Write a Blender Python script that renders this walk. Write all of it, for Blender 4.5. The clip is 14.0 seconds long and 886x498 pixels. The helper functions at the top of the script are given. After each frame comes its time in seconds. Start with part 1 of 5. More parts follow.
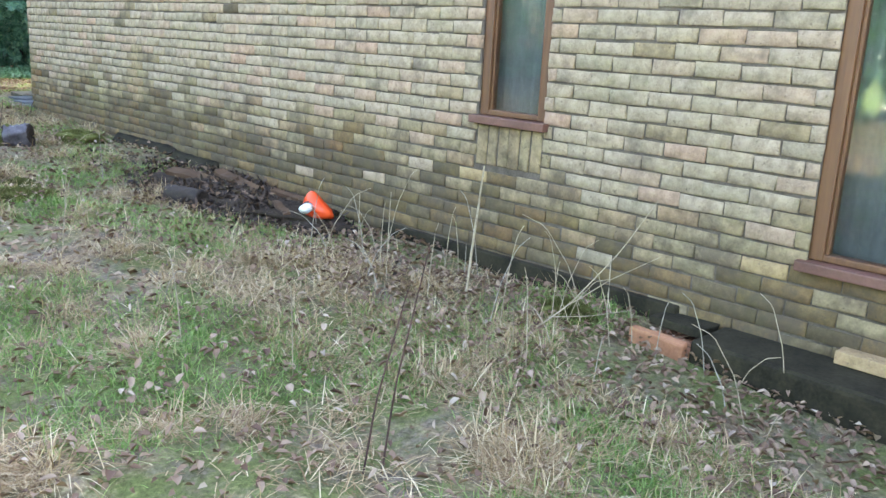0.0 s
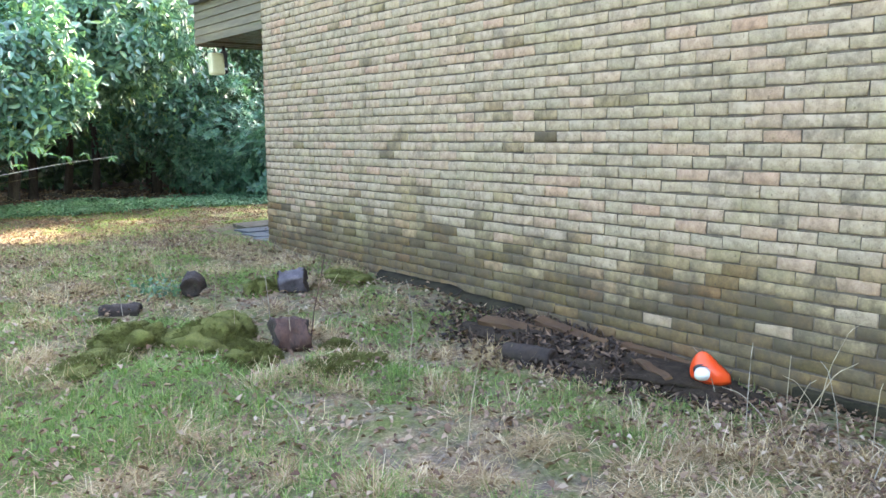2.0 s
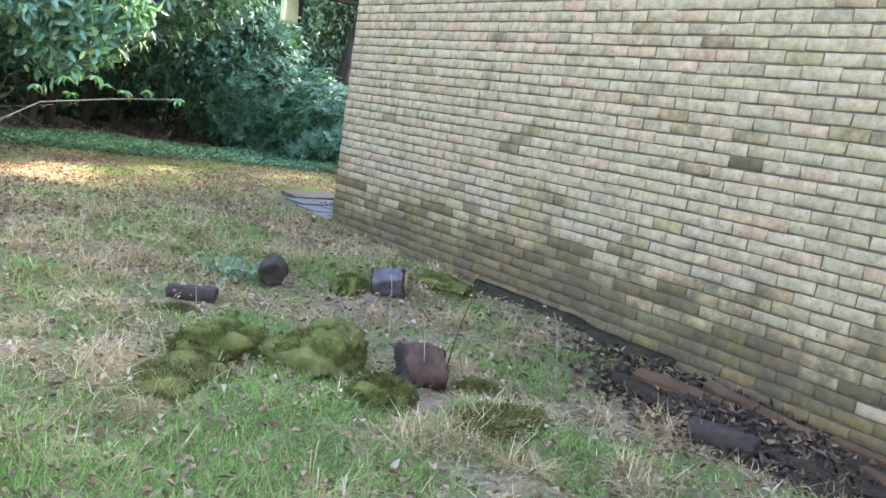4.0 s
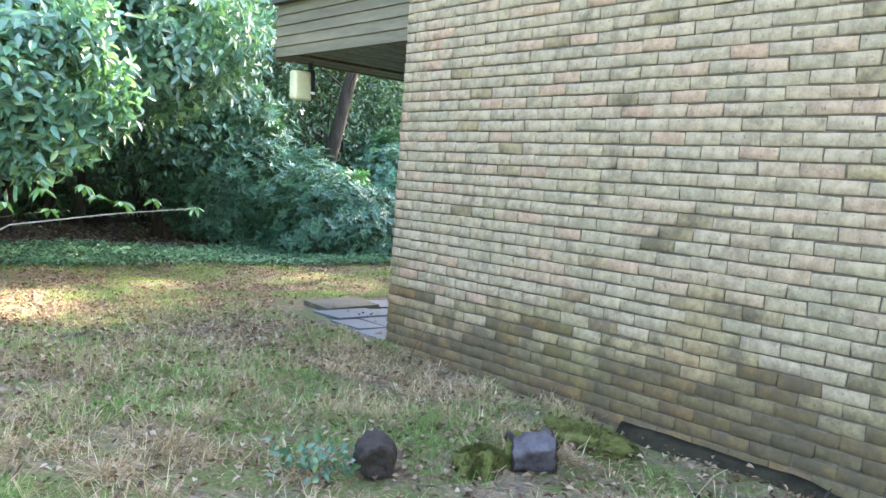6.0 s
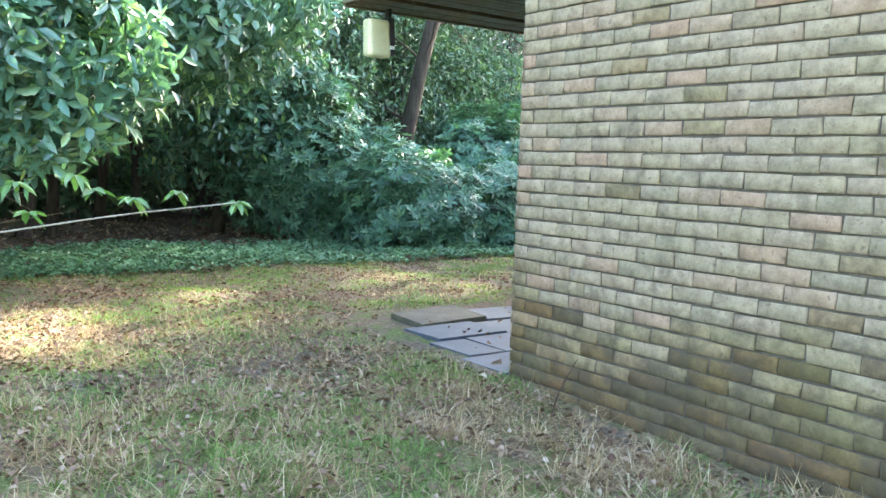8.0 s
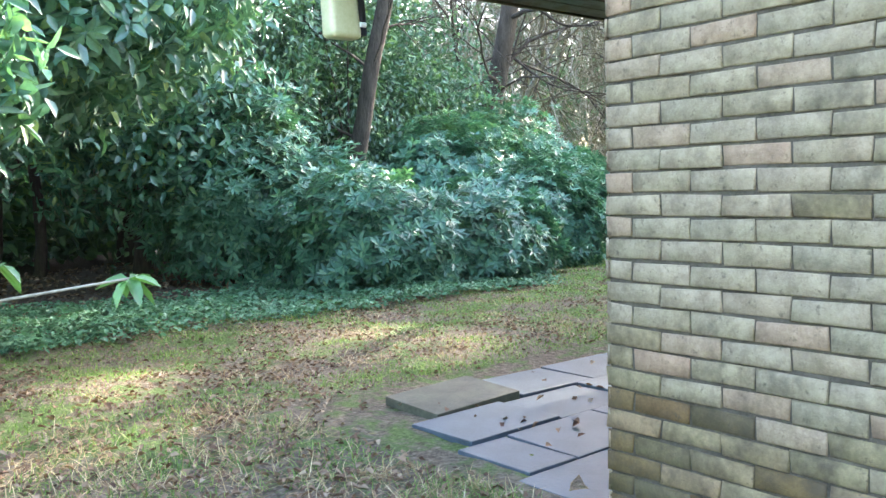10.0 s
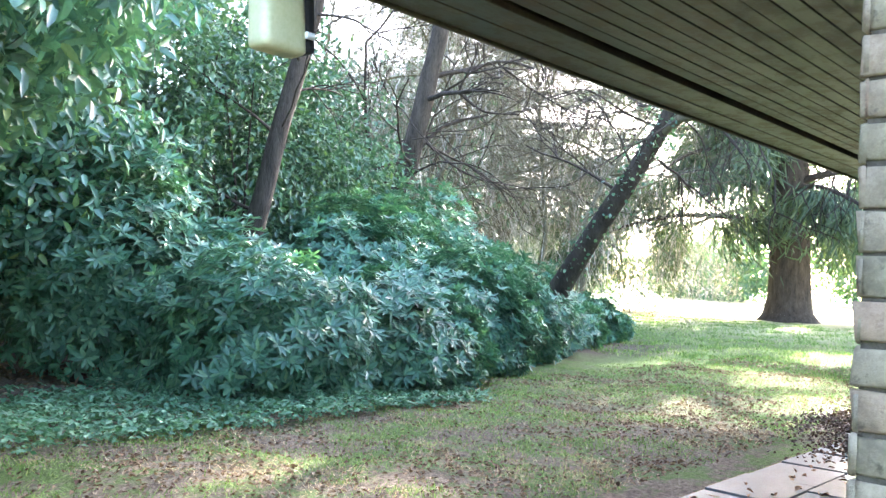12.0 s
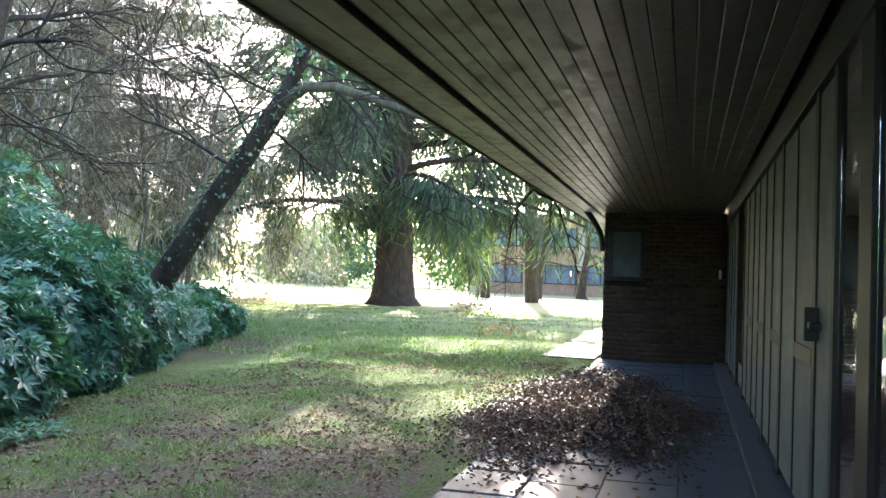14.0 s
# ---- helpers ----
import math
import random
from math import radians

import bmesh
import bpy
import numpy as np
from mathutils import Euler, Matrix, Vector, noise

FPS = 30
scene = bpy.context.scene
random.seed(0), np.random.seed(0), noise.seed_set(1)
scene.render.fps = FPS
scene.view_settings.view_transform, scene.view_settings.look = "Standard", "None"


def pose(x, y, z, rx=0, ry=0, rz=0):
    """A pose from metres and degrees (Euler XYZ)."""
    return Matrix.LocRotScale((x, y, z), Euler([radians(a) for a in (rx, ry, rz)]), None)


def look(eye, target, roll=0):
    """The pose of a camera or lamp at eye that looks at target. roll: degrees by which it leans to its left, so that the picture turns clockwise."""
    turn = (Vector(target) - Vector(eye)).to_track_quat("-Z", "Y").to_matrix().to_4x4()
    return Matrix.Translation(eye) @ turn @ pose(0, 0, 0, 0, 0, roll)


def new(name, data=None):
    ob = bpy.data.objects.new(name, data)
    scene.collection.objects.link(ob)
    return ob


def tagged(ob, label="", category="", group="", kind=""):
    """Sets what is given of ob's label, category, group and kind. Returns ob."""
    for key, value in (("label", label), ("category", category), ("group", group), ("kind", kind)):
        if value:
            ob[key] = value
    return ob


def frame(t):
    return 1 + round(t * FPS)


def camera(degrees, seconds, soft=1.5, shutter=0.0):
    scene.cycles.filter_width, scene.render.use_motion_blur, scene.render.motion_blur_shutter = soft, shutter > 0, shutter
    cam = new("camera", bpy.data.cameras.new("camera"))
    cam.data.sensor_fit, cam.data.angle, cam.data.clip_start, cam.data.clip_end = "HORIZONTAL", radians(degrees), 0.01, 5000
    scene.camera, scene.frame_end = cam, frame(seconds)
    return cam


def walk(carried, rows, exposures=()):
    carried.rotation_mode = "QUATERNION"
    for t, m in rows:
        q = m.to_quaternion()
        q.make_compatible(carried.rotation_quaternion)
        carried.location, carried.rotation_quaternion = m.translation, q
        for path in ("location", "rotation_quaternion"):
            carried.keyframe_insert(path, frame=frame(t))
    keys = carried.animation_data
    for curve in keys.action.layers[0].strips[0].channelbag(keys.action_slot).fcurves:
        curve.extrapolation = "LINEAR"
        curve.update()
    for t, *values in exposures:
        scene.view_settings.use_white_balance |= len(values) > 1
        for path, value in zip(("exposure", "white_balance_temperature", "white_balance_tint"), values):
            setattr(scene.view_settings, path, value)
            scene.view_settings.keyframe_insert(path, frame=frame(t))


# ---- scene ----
cam = camera(55, 14.0)

PATH = [
    (0, (-3.535, -10.593, 1.001), (-2.175, -9.206, 0.523), 3.0),
    (0.5, (-3.516, -10.234, 1.133), (-2.09, -8.886, 0.746), 1.8),
    (1, (-3.773, -9.71, 1.118), (-2.422, -8.281, 0.755), 3.1),
    (1.5, (-3.865, -9.294, 1.137), (-2.54, -7.838, 0.785), 5.6),
    (2, (-4.134, -8.853, 1.169), (-2.95, -7.263, 0.903), -0.4),
    (2.5, (-4.407, -8.637, 1.283), (-3.394, -6.937, 0.997), 3.2),
    (4.8, (-4.267, -6.514, 1.132), (-2.909, -5.081, 0.811), 8.0),
    (5, (-4.261, -6.327, 1.16), (-2.891, -4.895, 0.888), 5.3),
    (5.5, (-4.127, -5.75, 1.162), (-2.81, -4.259, 0.955), 1.6),
    (6, (-4.03, -5.34, 1.247), (-2.735, -3.823, 1.097), 4.3),
    (6.5, (-3.929, -4.967, 1.227), (-2.666, -3.426, 1.066), 0.4),
    (7, (-3.729, -4.601, 1.215), (-2.479, -3.053, 1.01), -1.4),
    (7.2, (-3.61, -4.4, 1.2), (-2.39, -2.815, 1.02), 2.2),
    (9.3, (-2.599, -2.567, 1.172), (-1.494, -0.914, 0.951), 0.4),
    (9.5, (-2.546, -2.39, 1.196), (-1.347, -0.802, 0.993), 1.0),
    (10, (-2.333, -1.895, 1.153), (-1.051, -0.367, 1.005), -1.3),
    (10.5, (-2.219, -1.463, 1.171), (-0.935, 0.067, 1.067), 0.0),
    (11, (-2.039, -1.022, 1.185), (-0.663, 0.428, 1.144), -1.9),
    (11.5, (-1.707, -0.609, 1.261), (-0.292, 0.804, 1.265), -1.9),
    (12, (-1.532, -0.447, 1.193), (-0.05, 0.895, 1.254), 2.7),
    (12.5, (-1.3, -0.139, 1.221), (0.384, 0.935, 1.312), 2.3),
    (13, (-1.001, 0.116, 1.233), (0.776, 1.034, 1.291), 0.4),
    (13.5, (-0.578, 0.259, 1.286), (1.27, 1.018, 1.365), 0.8),
    (14, (-0.278, 0.421, 1.244), (1.643, 0.975, 1.308), 2.0),
]
walk(cam, [(t, look(eye, target, roll)) for t, eye, target, roll in PATH],
     [(0, 4.02, 7250, 21), (2.5, 3.94, 7200, 22), (5, 3.99, 7050, 21), (6.5, 3.97, 6950, 19), (9, 3.96, 6850, 15), (10.5, 4.02, 6600, 15), (12, 4.03, 6350, 19), (13, 3.68, 6300, 20), (14, 3.18, 6250, 17)])

# ---- sky, sun and exposure ----
SUN_EL, SUN_HEAD = 26.0, 13.0
world = bpy.data.worlds.new("world")
scene.world = world
world.use_nodes = True
wn = world.node_tree
sky = wn.nodes.new("ShaderNodeTexSky")
sky.sky_type = "NISHITA"
sky.sun_disc = False
sky.sun_elevation = radians(SUN_EL)
sky.sun_rotation = radians(90 - SUN_HEAD)
sky.air_density, sky.dust_density, sky.ozone_density = 1.0, 2.0, 1.0
wn.nodes["Background"].inputs[1].default_value = 0.125
wn.links.new(sky.outputs[0], wn.nodes["Background"].inputs[0])
sun_data = bpy.data.lights.new("sun", "SUN")
sun_data.energy, sun_data.angle, sun_data.color = 5.0, radians(0.55), (1.0, 0.93, 0.80)
sun = new("sun", sun_data)
sun.rotation_euler = Euler((0, radians(90 - SUN_EL), radians(SUN_HEAD)))


# ---- building helpers ----
def mesh_np(name, verts, quads, smooth=False):
    """A mesh from arrays of vertices and of quads (or triangles)."""
    verts, quads = np.asarray(verts, np.float32), np.asarray(quads, np.int32)
    me = bpy.data.meshes.new(name)
    n, k = quads.shape
    me.vertices.add(len(verts))
    me.vertices.foreach_set("co", verts.ravel())
    me.loops.add(n * k)
    me.loops.foreach_set("vertex_index", quads.ravel())
    me.polygons.add(n)
    me.polygons.foreach_set("loop_start", np.arange(0, n * k, k, dtype=np.int32))
    if smooth:
        me.polygons.foreach_set("use_smooth", np.ones(n, bool))
    me.update(calc_edges=True)
    return me


def put(name, me, material, parent=None, label="", at=None):
    if material is not None and not me.materials:
        me.materials.append(material)
    ob = new(name, me)
    if at is not None:
        ob.matrix_basis = at
    if parent is not None:
        ob.parent = parent
    return tagged(ob, label)


def part(name, bm, material, parent, label="", smooth=False):
    me = bpy.data.meshes.new(name)
    bm.to_mesh(me)
    bm.free()
    if smooth:
        for p in me.polygons:
            p.use_smooth = True
    return put(name, me, material, parent, label)


def thing(name, label, category, at=(0, 0, 0), group="", kind=""):
    ob = new(name)
    ob.empty_display_size = 0.1
    ob.location = at
    return tagged(ob, label, category, group, kind)


def bm_box(lo, hi, bevel=0.0, segs=2, bm=None):
    bm = bm or bmesh.new()
    made = bmesh.ops.create_cube(bm, size=1)["verts"]
    for v in made:
        for k in range(3):
            v.co[k] = lo[k] + (v.co[k] + 0.5) * (hi[k] - lo[k])
    if bevel:
        edges = list({e for v in made for e in v.link_edges})
        bmesh.ops.bevel(bm, geom=edges, offset=bevel, segments=segs, affect="EDGES", profile=0.6)
    return bm


def bm_cyl(p, q, r0, r1=None, sides=16, bevel=0.0, bm=None):
    bm = bm or bmesh.new()
    p, q = Vector(p), Vector(q)
    m = Matrix.Translation((p + q) / 2) @ (q - p).to_track_quat("Z", "Y").to_matrix().to_4x4()
    made = bmesh.ops.create_cone(bm, cap_ends=True, segments=sides, radius1=r0, radius2=r0 if r1 is None else r1, depth=(q - p).length, matrix=m)["verts"]
    if bevel:
        rim = [e for e in {e for v in made for e in v.link_edges} if any(len(f.verts) > 4 for f in e.link_faces)]
        bmesh.ops.bevel(bm, geom=rim, offset=bevel, segments=2, affect="EDGES")
    return bm


def roughen(bm, amount, scale, seed=0.0):
    for v in bm.verts:
        v.co += noise.noise_vector(v.co * scale + Vector((seed, seed * 0.7, 0))) * amount
    return bm


def tube_np(pts, radii, sides=8):
    """Vertices and quads of a tube along pts."""
    pts, radii = np.asarray(pts, float), np.asarray(radii, float)
    d = np.gradient(pts, axis=0)
    d /= np.linalg.norm(d, axis=1)[:, None] + 1e-9
    ref = np.where(np.abs(d[:, 2:3]) > 0.9, [[1.0, 0, 0]], [[0, 0, 1.0]])
    u = np.cross(d, ref)
    u /= np.linalg.norm(u, axis=1)[:, None] + 1e-9
    v = np.cross(d, u)
    a = np.linspace(0, 2 * np.pi, sides, endpoint=False)
    ring = pts[:, None] + radii[:, None, None] * (np.cos(a)[None, :, None] * u[:, None] + np.sin(a)[None, :, None] * v[:, None])
    n = len(pts)
    i, j = np.meshgrid(np.arange(n - 1), np.arange(sides), indexing="ij")
    k = (j + 1) % sides
    return ring.reshape(-1, 3), np.stack([i * sides + j, i * sides + k, (i + 1) * sides + k, (i + 1) * sides + j], -1).reshape(-1, 4)


def join_np(pieces):
    verts, quads, base = [], [], 0
    for v, q in pieces:
        verts.append(v)
        quads.append(q + base)
        base += len(v)
    return np.concatenate(verts), np.concatenate(quads)


def leaves_np(centre, direction, normal, length, width, fold=0.25, droop=0.2):
    """Lance-shaped leaves, folded along the midrib: six vertices and two quads each."""
    n = len(centre)
    d = direction / (np.linalg.norm(direction, axis=1)[:, None] + 1e-9)
    s = np.cross(d, normal)
    s /= np.linalg.norm(s, axis=1)[:, None] + 1e-9
    up = np.cross(s, d)
    L, W = np.broadcast_to(length, n)[:, None], np.broadcast_to(width, n)[:, None]
    at = lambda a, b, c: centre + d * L * a + s * W * b + up * (W * fold * abs(b) * 2 - L * droop * a * a + c)
    verts = np.stack([at(0, 0, 0), at(0.32, 0.5, 0), at(0.68, 0.42, 0), at(1, 0, 0), at(0.68, -0.42, 0), at(0.32, -0.5, 0)], 1).reshape(-1, 3)
    base = np.arange(n)[:, None] * 6
    quads = np.concatenate([base + [[0, 1, 2, 3]], base + [[0, 3, 4, 5]]])
    return verts, quads


def strips_np(base, way, length, width, bend):
    """Thin grass blades that bow over: six vertices and two quads each."""
    n = len(base)
    d = way / np.linalg.norm(way, axis=1)[:, None]
    s = np.cross(d, [[0.0, 0.0, 1.0]]) + 1e-6
    s /= np.linalg.norm(s, axis=1)[:, None]
    L, W, B = length[:, None], width, bend[:, None]
    rows = []
    for a, w in ((0, 1.0), (0.5, 0.9), (1.0, 0.15)):
        c = base + d * L * a + np.array([0, 0, -1.0]) * L * B * a * a
        rows += [c - s * W * w / 2, c + s * W * w / 2]
    verts = np.stack(rows, 1).reshape(-1, 3)
    i = np.arange(n)[:, None] * 6
    return verts, np.concatenate([i + [[0, 1, 3, 2]], i + [[2, 3, 5, 4]]])


def unit(rng, n):
    v = rng.normal(size=(n, 3))
    return v / np.linalg.norm(v, axis=1)[:, None]


# ---- materials ----
def nodes_of(name):
    m = bpy.data.materials.new(name)
    m.use_nodes = True
    nt = m.node_tree
    return m, nt, nt.nodes["Principled BSDF"]


def link(nt, a, b):
    nt.links.new(a, b)


def noise_fac(nt, scale, detail=4.0, rough=0.6, coord=None, stretch=None):
    tex = nt.nodes.new("ShaderNodeTexNoise")
    tex.inputs["Scale"].default_value, tex.inputs["Detail"].default_value, tex.inputs["Roughness"].default_value = scale, detail, rough
    if coord is None:
        coord = nt.nodes.new("ShaderNodeNewGeometry").outputs["Position"]
    if stretch:
        mp = nt.nodes.new("ShaderNodeMapping")
        mp.inputs["Scale"].default_value = stretch
        link(nt, coord, mp.inputs[0])
        coord = mp.outputs[0]
    link(nt, coord, tex.inputs["Vector"])
    return tex.outputs["Fac"]


def ramp(nt, fac, stops):
    r = nt.nodes.new("ShaderNodeValToRGB")
    el = r.color_ramp.elements
    while len(el) < len(stops):
        el.new(0.5)
    for e, (p, c) in zip(el, stops):
        e.position, e.color = p, (*c, 1)
    link(nt, fac, r.inputs[0])
    return r.outputs[0]


def mix(nt, fac, a, b, mode="MIX"):
    n = nt.nodes.new("ShaderNodeMix")
    n.data_type, n.blend_type = "RGBA", mode
    for sock, val in ((n.inputs[0], fac), (n.inputs[6], a), (n.inputs[7], b)):
        if hasattr(val, "default_value") or hasattr(val, "is_linked"):
            link(nt, val, sock)
        elif isinstance(val, tuple):
            sock.default_value = (*val, 1)
        else:
            sock.default_value = val
    return n.outputs[2]


def math_node(nt, op, a, b=0.0, clamp=False):
    n = nt.nodes.new("ShaderNodeMath")
    n.operation, n.use_clamp = op, clamp
    for sock, val in zip(n.inputs, (a, b)):
        if isinstance(val, (int, float)):
            sock.default_value = val
        else:
            link(nt, val, sock)
    return n.outputs[0]


def bump(nt, bsdf, height, strength=0.4, distance=0.01):
    b = nt.nodes.new("ShaderNodeBump")
    b.inputs["Strength"].default_value, b.inputs["Distance"].default_value = strength, distance
    link(nt, height, b.inputs["Height"])
    link(nt, b.outputs[0], bsdf.inputs["Normal"])


def piece_random(nt):
    """One random value for each separate piece, be it an object or an island of a joined mesh."""
    a = nt.nodes.new("ShaderNodeObjectInfo").outputs["Random"]
    b = nt.nodes.new("ShaderNodeNewGeometry").outputs["Random Per Island"]
    return math_node(nt, "FRACT", math_node(nt, "ADD", a, b))


def simple(name, c1, c2, scale=8.0, rough=0.7, metal=0.0, bumpy=0.3, dist=0.004, stretch=None, fine=60.0, spec=0.5):
    m, nt, b = nodes_of(name)
    geo = nt.nodes.new("ShaderNodeTexCoord").outputs["Object"]
    big = noise_fac(nt, scale, 5, 0.65, geo, stretch)
    small = noise_fac(nt, fine, 3, 0.7, geo, stretch)
    col = ramp(nt, math_node(nt, "ADD", math_node(nt, "MULTIPLY", big, 0.65), math_node(nt, "MULTIPLY", small, 0.35)), [(0.33, c1), (0.67, c2)])
    link(nt, col, b.inputs["Base Color"])
    b.inputs["Roughness"].default_value, b.inputs["Metallic"].default_value = rough, metal
    b.inputs["Specular IOR Level"].default_value = spec
    if bumpy:
        bump(nt, b, small, bumpy, dist)
    return m


def brick_material(name, stops, dirt=0.5, stain=0.56):
    m, nt, b = nodes_of(name)
    pos = nt.nodes.new("ShaderNodeNewGeometry").outputs["Position"]
    rnd = piece_random(nt)
    col = ramp(nt, rnd, stops)
    streak = ramp(nt, noise_fac(nt, 14, 5, 0.7, pos), [(0.33, (0.55, 0.52, 0.47)), (0.64, (1.10, 1.08, 1.03))])
    col = mix(nt, 0.85, col, streak, "MULTIPLY")
    grain = noise_fac(nt, 130, 4, 0.75, pos)
    col = mix(nt, 0.5, col, ramp(nt, grain, [(0.3, (0.72, 0.72, 0.70)), (0.7, (1.15, 1.15, 1.12))]), "MULTIPLY")
    grime = ramp(nt, noise_fac(nt, 3.1, 5, 0.75, pos), [(stain, (0, 0, 0)), (stain + 0.16, (1, 1, 1))])
    spots = ramp(nt, noise_fac(nt, 30, 4, 0.7, pos), [(0.585, (0, 0, 0)), (0.70, (1, 1, 1))])
    fac = math_node(nt, "MULTIPLY", math_node(nt, "MAXIMUM", math_node(nt, "MULTIPLY", grime, 0.6), math_node(nt, "MULTIPLY", spots, 0.68)), dirt)
    col = mix(nt, math_node(nt, "MINIMUM", fac, 0.8), col, (0.075, 0.060, 0.042))
    moss = ramp(nt, noise_fac(nt, 1.7, 3, 0.6, pos), [(0.56, (0, 0, 0)), (0.75, (1, 1, 1))])
    col = mix(nt, math_node(nt, "MULTIPLY", moss, 0.12), col, (0.22, 0.25, 0.06))
    link(nt, col, b.inputs["Base Color"])
    b.inputs["Roughness"].default_value = 0.88
    b.inputs["Specular IOR Level"].default_value = 0.25
    bump(nt, b, math_node(nt, "ADD", grain, noise_fac(nt, 35, 3, 0.6, pos)), 0.55, 0.004)
    return m


def leaf_material(name, stops, rough=0.4, trans=0.25, spec=0.5):
    m, nt, b = nodes_of(name)
    col = ramp(nt, piece_random(nt), stops)
    col = mix(nt, 0.5, col, ramp(nt, noise_fac(nt, 30, 2), [(0.3, (0.7, 0.7, 0.7)), (0.7, (1.2, 1.2, 1.2))]), "MULTIPLY")
    link(nt, col, b.inputs["Base Color"])
    b.inputs["Roughness"].default_value = rough
    b.inputs["Specular IOR Level"].default_value = spec
    if trans:
        tr = nt.nodes.new("ShaderNodeBsdfTranslucent")
        link(nt, mix(nt, 1.0, col, (1.5, 1.7, 0.7), "MULTIPLY"), tr.inputs[0])
        ms = nt.nodes.new("ShaderNodeMixShader")
        ms.inputs[0].default_value = trans
        out = nt.nodes["Material Output"]
        link(nt, b.outputs[0], ms.inputs[1])
        link(nt, tr.outputs[0], ms.inputs[2])
        link(nt, ms.outputs[0], out.inputs[0])
    return m


def ground_material():
    m, nt, b = nodes_of("ground")
    pos = nt.nodes.new("ShaderNodeNewGeometry").outputs["Position"]
    sep = nt.nodes.new("ShaderNodeSeparateXYZ")
    link(nt, pos, sep.inputs[0])
    wob = math_node(nt, "MULTIPLY", math_node(nt, "SUBTRACT", noise_fac(nt, 0.8, 4, 0.6, pos), 0.5), 3.0)
    yy = math_node(nt, "ADD", sep.outputs[1], wob)
    xx = math_node(nt, "ADD", sep.outputs[0], wob)
    step = lambda v, a, c: ramp(nt, math_node(nt, "DIVIDE", math_node(nt, "SUBTRACT", v, a), c - a, True), [(0, (0, 0, 0)), (1, (1, 1, 1))])
    fine = noise_fac(nt, 45, 4, 0.75, pos)
    mid = noise_fac(nt, 6, 5, 0.7, pos)
    big = noise_fac(nt, 1.3, 4, 0.6, pos)
    straw = ramp(nt, fine, [(0.3, (0.15, 0.10, 0.06)), (0.5, (0.30, 0.22, 0.14)), (0.68, (0.50, 0.39, 0.26))])
    green = ramp(nt, fine, [(0.3, (0.075, 0.085, 0.03)), (0.55, (0.15, 0.18, 0.06)), (0.7, (0.25, 0.27, 0.10))])
    litter = ramp(nt, noise_fac(nt, 32, 4, 0.8, pos), [(0.32, (0.07, 0.055, 0.04)), (0.5, (0.17, 0.135, 0.10)), (0.68, (0.32, 0.27, 0.21))])
    rough_grass = mix(nt, ramp(nt, math_node(nt, "ADD", math_node(nt, "MULTIPLY", mid, 0.5), math_node(nt, "MULTIPLY", big, 0.5)), [(0.43, (0, 0, 0)), (0.57, (1, 1, 1))]), mix(nt, ramp(nt, noise_fac(nt, 9, 4, 0.7, pos), [(0.42, (0, 0, 0)), (0.56, (1, 1, 1))]), straw, litter), green)
    moss = ramp(nt, fine, [(0.3, (0.055, 0.08, 0.03)), (0.5, (0.12, 0.175, 0.06)), (0.7, (0.22, 0.29, 0.11))])
    lawn = mix(nt, ramp(nt, math_node(nt, "ADD", math_node(nt, "MULTIPLY", mid, 0.55), math_node(nt, "MULTIPLY", big, 0.45)), [(0.48, (0, 0, 0)), (0.56, (1, 1, 1))]), litter, moss)
    lawn = mix(nt, math_node(nt, "MULTIPLY", step(xx, 4.5, 10.0), 0.75), lawn, ramp(nt, fine, [(0.3, (0.05, 0.085, 0.025)), (0.7, (0.20, 0.32, 0.08))]))
    meadow = mix(nt, ramp(nt, big, [(0.35, (0, 0, 0)), (0.65, (1, 1, 1))]), green, moss)
    # Dry straw beyond x 17, made paler to carry the strong sunlight in colour.
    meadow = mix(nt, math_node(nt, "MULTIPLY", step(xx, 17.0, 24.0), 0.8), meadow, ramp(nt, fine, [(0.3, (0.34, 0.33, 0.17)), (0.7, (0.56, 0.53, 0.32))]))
    col = mix(nt, step(yy, -0.6, 0.8), rough_grass, lawn)
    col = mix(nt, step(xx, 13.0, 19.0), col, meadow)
    woods = math_node(nt, "MULTIPLY", step(yy, 6.4, 7.6), math_node(nt, "SUBTRACT", 1.0, step(xx, 13, 16)))
    col = mix(nt, woods, col, mix(nt, 0.5, litter, (0.05, 0.035, 0.025)))
    woods = math_node(nt, "MULTIPLY", step(xx, -2.4, -3.3), step(yy, 0.6, 2.0))
    col = mix(nt, woods, col, mix(nt, 0.5, litter, (0.05, 0.035, 0.025)))
    link(nt, col, b.inputs["Base Color"])
    b.inputs["Roughness"].default_value = 0.95
    b.inputs["Specular IOR Level"].default_value = 0.15
    bump(nt, b, math_node(nt, "ADD", fine, mid), 0.9, 0.03)
    return m


BUFF = [(0.0, (0.339, 0.273, 0.183)), (0.2, (0.369, 0.296, 0.205)), (0.42, (0.308, 0.257, 0.179)), (0.60, (0.386, 0.308, 0.219)), (0.76, (0.347, 0.280, 0.201)), (0.88, (0.386, 0.280, 0.197)), (0.95, (0.386, 0.257, 0.179)), (1.0, (0.354, 0.288, 0.201))]
M_BRICK = brick_material("buff_brick", BUFF, 1.0, 0.53)
M_BRICK_STAINED = brick_material("stained_brick", [(0.0, (0.289, 0.222, 0.129)), (0.35, (0.332, 0.257, 0.156)), (0.7, (0.264, 0.217, 0.129)), (1.0, (0.323, 0.222, 0.133))], 1.15, 0.45)
